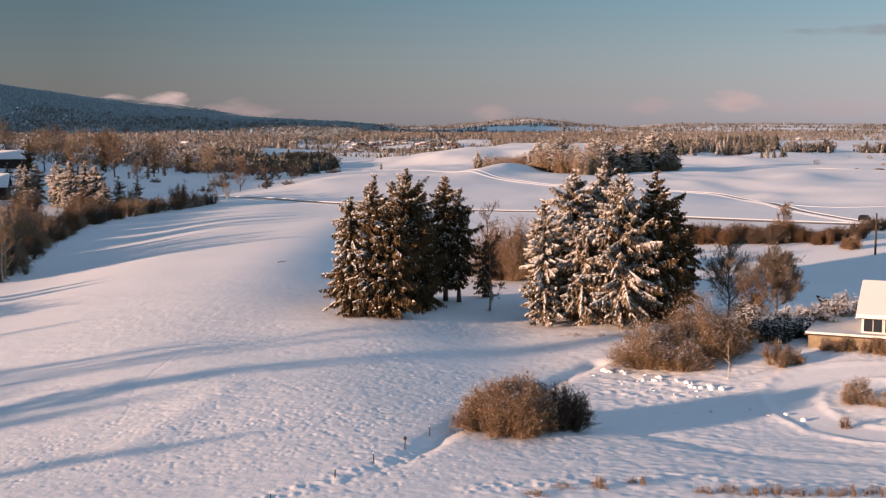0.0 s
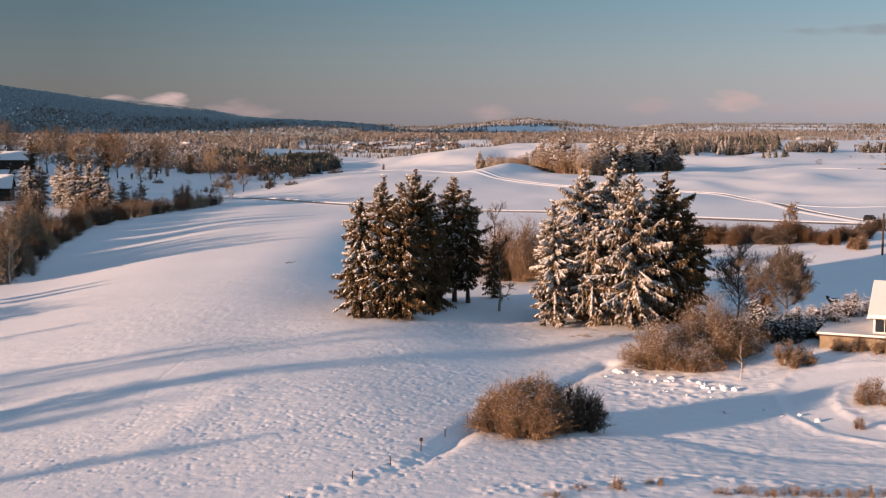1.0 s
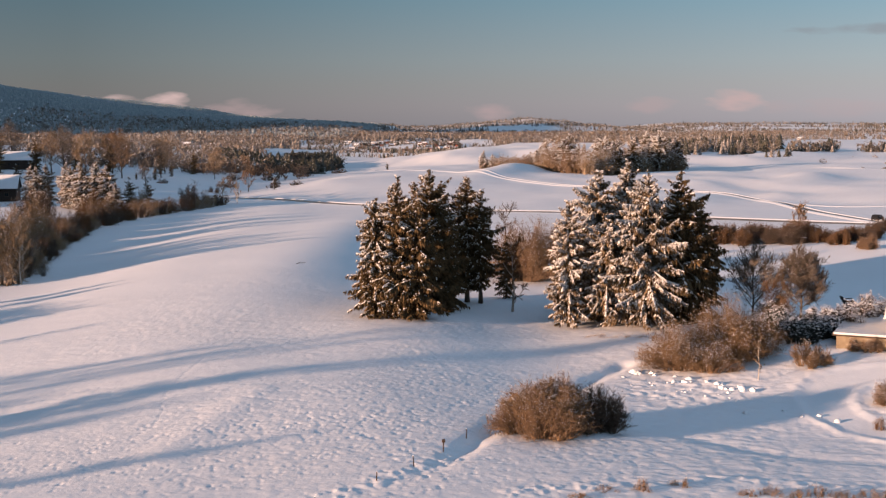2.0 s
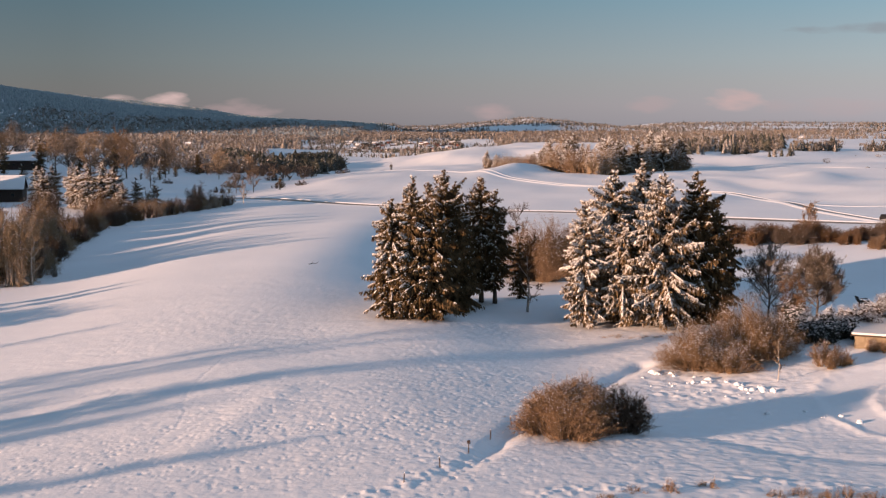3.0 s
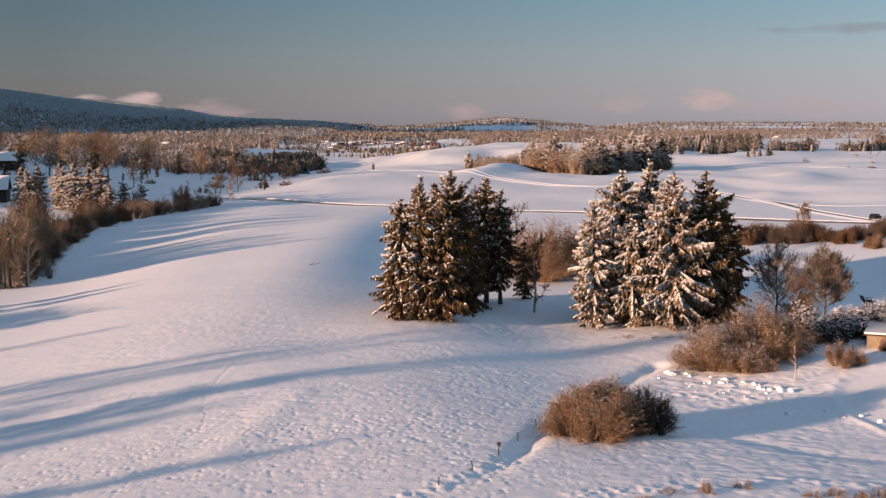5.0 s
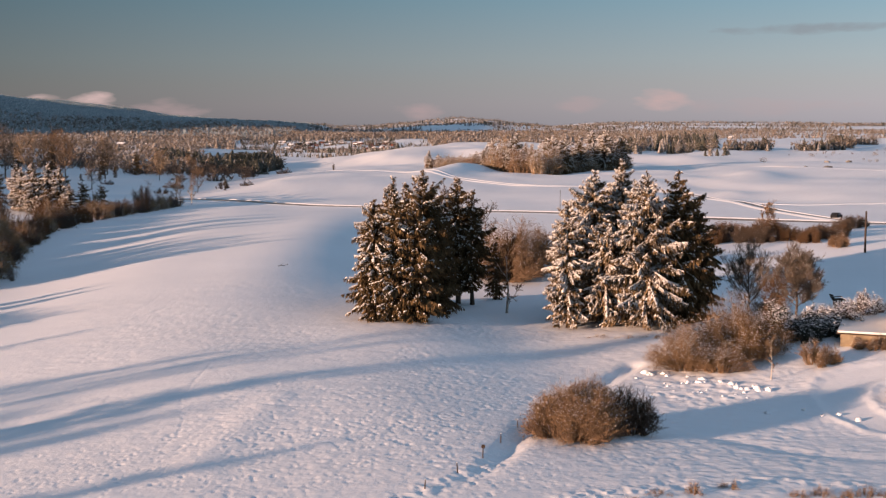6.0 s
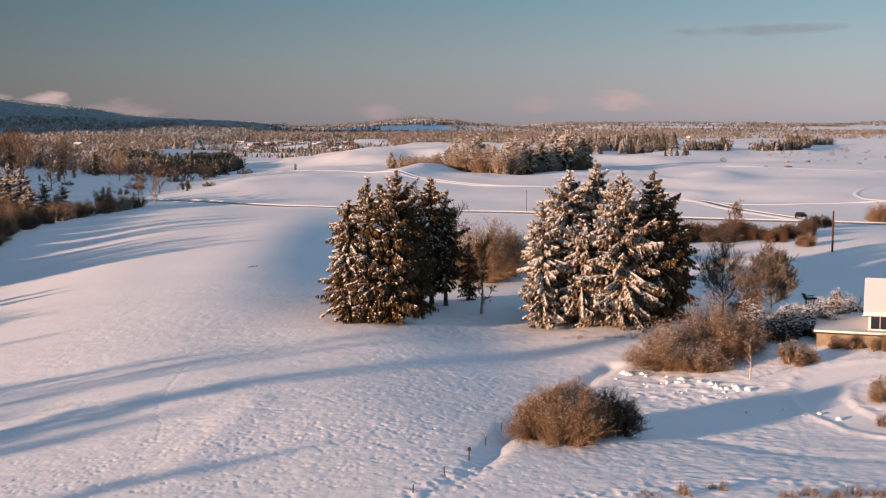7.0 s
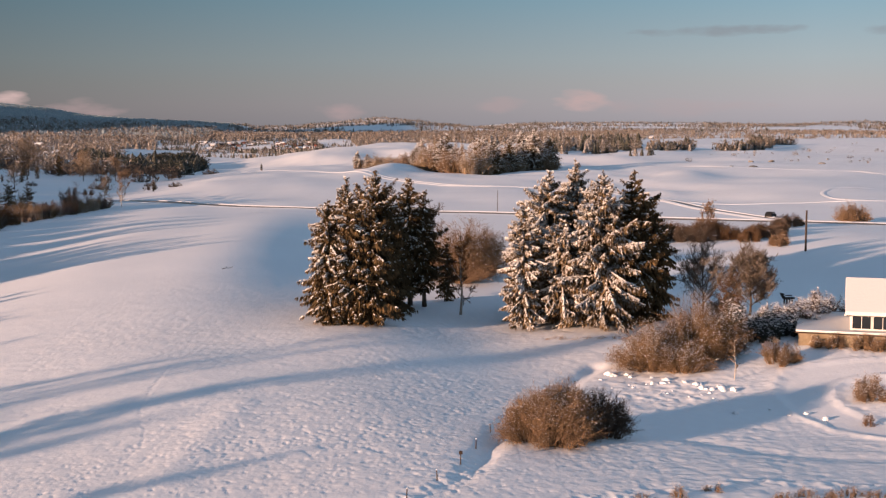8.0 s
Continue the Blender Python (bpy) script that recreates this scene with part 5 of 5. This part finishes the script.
def build_barn(x, y, w, d, wall, ridge, turn, mat, label, windows=3):
    h = thing("barn", x, y, label, "building", "farm buildings", turn=turn)
    gable_walls(h, -w / 2, w / 2, -d / 2, d / 2, -0.6, wall, ridge, mat)
    gable("roof", h, -w / 2 - 0.5, w / 2 + 0.5, -d / 2 - 0.6, d / 2 + 0.6, wall - 0.25, ridge, 0.15, DARK_WOOD)
    gable("snow_cover", h, -w / 2 - 0.55, w / 2 + 0.55, -d / 2 - 0.66, d / 2 + 0.66, wall - 0.09, ridge + 0.15, 0.35, TREE_SNOW, "thick snow on the roof")
    for k in range(windows):
        window(h, -w / 2 + w * (k + 0.7) / (windows + 0.4), -d / 2 - 0.02, wall * 0.55, 1.1, 1.2, WOOD, bars=1)
    box("door", h, (w / 2 - 1.6, -d / 2 - 0.03, 1.0), (1.1, 0.1, 2.1), DARK_WOOD, 0.01)
    return h


build_barn(-205, 570, 22, 11, 4.2, 7.8, 12, DARK_WOOD, "dark wooden farmhouse with a snow-covered roof", 5)
build_barn(-144, 383, 14, 8, 4.0, 7.8, 10, DARK_WOOD, "low wooden barn with a snow-covered roof", 3)
build_barn(-154, 362, 9, 7, 2.6, 4.6, 70, WOOD, "small wooden shed with a snow-covered roof", 1)


def build_village():
    rng = np.random.default_rng(91)
    protos = []
    for k, mat in enumerate((RED_WALL, GREY_WALL, WOOD, DARK_WOOD)):
        h = thing("village_house", -100 + 30 * k, 1290, "small village house with a snowy roof", "house", "village houses")
        w, d = 11 + k, 8
        gable_walls(h, -w / 2, w / 2, -d / 2, d / 2, -1.0, 3.4, 6.3, mat)
        gable("roof", h, -w / 2 - 0.4, w / 2 + 0.4, -d / 2 - 0.5, d / 2 + 0.5, 3.2, 6.3, 0.45, (RED_ROOF, TREE_SNOW, TREE_SNOW, DARK_WOOD)[k], ("red roof blown clear of snow", "snow-covered roof", "snow-covered roof", "grey roof with a dusting of snow")[k])
        for x in (-w / 4, w / 4):
            box("window", h, (x, -d / 2 - 0.02, 1.8), (1.3, 0.1, 1.4), GLASS, 0.0)
        box("chimney", h, (w / 5, 0.6, 6.4), (0.7, 0.7, 1.6), STONE, 0.03)
        protos.append(h)
    for k in range(72):
        y = rng.uniform(1720, 2250)
        x = rng.uniform(-0.085, 0.012) * y
        m = pose(x, y, ground_z(x, y) + 0.3, 0, 0, rng.uniform(-60, 60)) @ Matrix.Diagonal((0.8, 0.8, 0.72, 1))
        if k < 4:
            protos[k].matrix_world = m
        else:
            copy_thing(protos[(k * 7 + k // 3) % 4], m)
    for x, y in ((160, 2050), (175, 2030), (190, 2080), (420, 1900), (-300, 1420), (-262, 1380), (-276, 1330), (330, 2300), (610, 2100)):
        copy_thing(protos[1 + 2 * (int(x) % 2)], pose(x, y, ground_z(x, y) + 0.3, 0, 0, rng.uniform(-60, 60)))


build_village()


# ---- posts, poles, car, bench, stones ----
def build_posts():
    for k, (x, y, tall) in enumerate(((-11.6, 79.8, 0.8), (-7.8, 85.6, 0.75), (-5.2, 89.6, 0.75), (-3.0, 93.5, 0.8), (-1.1, 98.3, 0.75), (0.9, 103.4, 0.7), (3.2, 109.0, 0.7))):
        p = thing("fence_post", x, y, "short weathered wooden fence post in the snow", "fence post", "fence posts")
        lean = 0.06 * math.sin(k * 2.3)
        tube("post", p, [(0, 0, -0.4), (lean * 0.5, 0, tall * 0.5), (lean, 0, tall)], [0.05, 0.045, 0.04], DARK_WOOD)
        if k == 3:
            box("cap", p, (lean, 0, tall + 0.12), (0.26, 0.2, 0.26), DARK_WOOD, 0.03, label="dark box on the post")
        else:
            box("snow_cap", p, (lean, 0, tall + 0.03), (0.13, 0.13, 0.07), TREE_SNOW, 0.03, label="cap of snow")


def build_pole(x, y, tall, label, radius=0.15, z=None):
    p = thing("utility_pole", x, y, label, "pole", z=z)
    tube("post", p, [(0, 0, -0.6), (0, 0, tall * 0.5), (0.03, 0, tall)], [radius, radius * 0.88, radius * 0.75], DARK_WOOD, 12)
    return p


def build_car(x, y, turn):
    c = thing("car", x, y, "dark parked car beside the road", "car", turn=turn)
    bm = bmesh.new()
    side = [(-2.1, 0.35), (2.1, 0.35), (2.15, 0.75), (1.1, 0.95), (0.55, 1.42), (-1.2, 1.45), (-1.95, 0.95), (-2.15, 0.8)]
    a = [bm.verts.new((px, -0.85, pz)) for px, pz in side]
    b = [bm.verts.new((px, 0.85, pz)) for px, pz in side]
    bm.faces.new(a)
    bm.faces.new(b[::-1])
    for k in range(8):
        bm.faces.new((a[k], b[k], b[(k + 1) % 8], a[(k + 1) % 8]))
    bmesh.ops.recalc_face_normals(bm, faces=bm.faces)
    bmesh.ops.bevel(bm, geom=bm.edges[:], offset=0.08, segments=2, affect="EDGES")
    me = bpy.data.meshes.new("body")
    bm.to_mesh(me)
    bm.free()
    me.materials.append(CAR_PAINT)
    part_mesh("body", me, c)
    for y0 in (-0.86, 0.86):
        box("window", c, (-0.3, y0, 1.16), (1.6, 0.03, 0.34), GLASS, 0.01)
        for x0 in (-1.3, 1.3):
            w = tube("wheel", c, [(0, 0, -0.1), (0, 0, 0.1)], [0.33, 0.33], RUBBER, 14)
            w.matrix_local = pose(x0, y0 * 0.95, 0.33, 90, 0, 0)


def build_bench(x, y, turn):
    b = thing("garden_bench", x, y, "dark wooden garden bench in the snow", "bench", turn=turn)
    for k in range(3):
        box("seat_slat", b, (0.1, -0.3 + 0.3 * k, 0.78), (1.5, 0.27, 0.2), DARK_WOOD, 0.02)
    for k in range(2):
        box("back_slat", b, (-0.78 - 0.14 * k, 0.0, 1.05 + 0.32 * k), (0.12, 0.9, 0.28), DARK_WOOD, 0.02, (0, -25, 0))
    for px in (-0.35, 0.45):
        for py in (-0.3, 0.3):
            box("leg", b, (px, py, 0.24), (0.2, 0.16, 0.98), DARK_WOOD, 0.02)
    box("armrest", b, (0.35, 0.42, 1.08), (1.1, 0.12, 0.12), DARK_WOOD, 0.02)


build_posts()
build_pole(76.5, 214.3, 7.4, "tall brown wooden utility pole on the snowy slope", 0.2)
build_pole(38.0, 322.0, 6.0, "thin grey pole in the snowy field", 0.08)
build_car(102.6, 295.5, 50)
build_bench(51.0, 161.2, 10)


def clod_mesh(seed, size):
    rng = np.random.default_rng(seed)
    bm = bmesh.new()
    bmesh.ops.create_icosphere(bm, subdivisions=2, radius=size)
    for v in bm.verts:
        v.co *= 0.75 + 0.75 * noise.noise(v.co * 2.2 / size * 0.5 + Vector((seed, 0, 0)))
        v.co.z *= 0.75
    me = bpy.data.meshes.new("lump")
    bm.to_mesh(me)
    bm.free()
    me.materials.append(SNOW)
    me.polygons.foreach_set("use_smooth", np.ones(len(me.polygons), bool))
    return me


def build_clods():
    rng = np.random.default_rng(17)
    meshes = [clod_mesh(k, 0.5) for k in range(6)]
    spots = [(25.2, 111.2, 1.3), (30.1, 110.3, 1.1), (29.0, 112.2, 0.9), (31.8, 110.9, 0.9), (33.0, 109.2, 1.2), (27.6, 118.5, 1.4), (24.8, 119.6, 1.2)]
    for k in range(14):
        u = (k + rng.random()) / 14
        spots.append((16.8 + 10.8 * u + rng.normal(0, 0.3), 126.4 - 7.6 * u + rng.normal(0, 0.7), rng.uniform(0.7, 1.6)))
        spots.append((spots[-1][0] + rng.uniform(-0.7, 0.7), spots[-1][1] + rng.uniform(-0.4, 0.6), rng.uniform(0.5, 1.1)))
        spots.append((16.0 + 10.0 * u + rng.normal(0, 0.8), 122.5 - 7.0 * u + rng.normal(0, 1.4), rng.uniform(0.4, 0.8)))
    for k, (x, y, size) in enumerate(spots):
        ob = new("snow_clod", meshes[k % 6])
        ob.matrix_world = pose(x, y, ground_z(x, y) + 0.03 * size, 0, 0, 50 * k) @ Matrix.Diagonal((size * 0.72, size * 0.66, size * 0.74, 1))
        tagged(ob, "rounded lump of snow thrown up on the meadow", "snow lump", "snow lumps")
    for k, (x, y) in enumerate(((200, 560), (203, 563), (192, 566), (230, 640), (252, 600), (262, 690), (310, 720))):
        s = bpy.data.objects.new("field_stone", clod_mesh(60 + k, 1.1))
        scene.collection.objects.link(s)
        s.data.materials[0] = STONE
        s.matrix_world = pose(x, y, ground_z(x, y) + 0.2, 0, 0, 40 * k) @ Matrix.Diagonal((2.2, 1.0, 0.9, 1))
        tagged(s, "dark bare rock showing through the snow", "rock", "field rocks")


build_clods()


def build_grass():
    for k, (x, y, w, h) in enumerate(((11.2, 84.6, 1.2, 1.0), (14.2, 86.0, 1.8, 0.7), (8.6, 84.4, 1.9, 0.45), (6.4, 82.6, 1.6, 0.5), (18.6, 84.0, 1.4, 0.6), (20.3, 84.2, 1.8, 0.9), (22.0, 83.9, 1.6, 0.7), (23.6, 84.3, 1.9, 1.0), (25.3, 84.0, 1.8, 0.8),
                                      (27.2, 84.3, 2.0, 0.7), (29.0, 84.4, 2.0, 0.9), (31.0, 84.6, 2.2, 0.8), (33.0, 84.8, 2.0, 0.7), (15.5, 143.6, 3.2, 0.35), (18.6, 142.8, 3.4, 0.3), (21.5, 142.2, 3.4, 0.35), (24.0, 141.6, 3.0, 0.3))):
        bush(x, y, w, w * 0.7, h, 600 + k, "tuft of dry frosted grass sticking out of the snow", stems=110, twigs=2, mat=(TAN_TWIGS, GRASS)[k > 12], thick=0.012, frost=0.25, flake=0.7, name="grass_tuft", group="grass tufts")


def build_rail(x, y, turn):
    r = thing("wooden_rail", x, y, "low wooden rail topped with snow beside the roadside bushes", "rail", turn=turn)
    for px in (-1.5, 1.5):
        box("post", r, (px, 0, 0.25), (0.16, 0.16, 1.3), DARK_WOOD, 0.02)
    box("beam", r, (0, 0, 0.98), (3.7, 0.22, 0.16), DARK_WOOD, 0.02)
    box("snow_cap", r, (0, 0, 1.15), (3.75, 0.34, 0.2), TREE_SNOW, 0.07, label="thick ridge of snow on the beam")


build_rail(66.5, 238.5, -12)


def build_branch(x, y, turn):
    b = thing("fallen_branch", x, y, "dark broken branch lying on the snowy hilltop", "branch", turn=turn)
    soup = Soup()
    p = np.array([[-0.9, 0, 0.05], [-0.3, 0.1, 0.16], [0.3, 0.0, 0.12], [0.9, 0.15, 0.3]])
    sticks(soup, p[:-1], p[1:], np.array([0.06, 0.05, 0.04]), np.array([0.05, 0.04, 0.015]))
    sticks(soup, p[1:3], p[1:3] + np.array([[0.4, 0.4, 0.25], [0.45, -0.35, 0.2]]), 0.035, 0.01)
    part_mesh("wood", soup.mesh("wood", [DARK_WOOD]), b)


build_branch(-25.5, 192.5, 25)
for k, (wx, wy, ww, wh) in enumerate(((-73.3, 212.5, 1.3, 2.8), (-72.2, 209.0, 0.8, 1.6), (-73.7, 200.0, 2.4, 1.2), (-77.0, 197.6, 2.2, 1.3))):
    bush(wx, wy, ww, ww, wh, 650 + k, "thin frosted weeds at the foot of the hedge", stems=40, twigs=6, mat=HAZED_FROST_TWIGS, thick=0.02, frost=0.7, name="frosted_weed", group="frosted weeds", ragged=0.4)
build_grass()


# ---- trees beyond the view whose long shadows fall across the meadow ----
def build_shade_trees():
    group = "edge trees"
    a = bare_tree(-97, 94, 9.0, 3.2, 701, "leafless tree at the meadow's edge", fine=4, twig=0.024, limbs=10, group=group)
    b = spruce(-99, 136.5, 17.0, 4.6, 702, 0.6, fine=0.6, label="tall spruce at the meadow's edge", group=group)
    b.matrix_world = b.matrix_world @ Matrix.Diagonal((0.7, 0.7, 0.5, 1))
    spruce(-97, 51.0, 13.8, 2.7, 705, 0.6, fine=0.6, label="slender spruce at the meadow's edge", group=group)
    spruce(-97, 75.2, 27.0, 3.9, 706, 0.6, fine=0.32, label="very tall narrow spruce at the meadow's edge", group=group)
    c = bush(-99, 80.0, 4.2, 4.2, 17.5, 703, "tall leafless tree at the meadow's edge", stems=80, twigs=8, thick=0.085, frost=0.0, foot=0.12, ragged=0.8, spread=1.0, group=group, name="broadleaf_tree", category="tree")
    c.matrix_world = c.matrix_world @ Matrix.Diagonal((1, 1, 0.65, 1))
    d = bare_tree(-125, 73, 21.0, 6.0, 704, "tall open leafless tree beyond the meadow", fine=3, twig=0.015, limbs=12, group=group)
    for proto, x, y, wide, tall in ((c, -100, 72.6, 0.9, 0.56), (c, -104, 64.6, 0.9, 0.88), (c, -108, 66.5, 0.7, 0.8), (d, -99, 92.0, 0.6, 0.66), (d, -126, 69.5, 0.45, 1.0), (c, -99, 142, 2.2, 0.52), (c, -103, 144, 2.0, 0.5),
                                    (b, -97, 156, 0.5, 0.55), (b, -99, 160, 0.5, 0.55), (d, -97, 120, 0.4, 0.45), (c, -108, 182, 1.60, 0.85), (c, -112, 206, 1.60, 0.9), (c, -117, 231, 1.76, 0.95), (c, -122, 256, 1.76, 1.0), (c, -114, 215, 1.1, 0.85), (d, -110, 195, 0.7, 0.7),
                                    (d, -112, 199, 0.8, 0.75), (d, -116, 228.5, 0.8, 0.8), (b, -118, 238, 1.0, 1.0), (d, -114, 243, 0.8, 0.8), (a, -121, 252, 1.5, 1.7), (d, -126, 263, 0.9, 0.9)):
        placed(proto, x, y, wide, tall, 31 * x)


build_shade_trees()
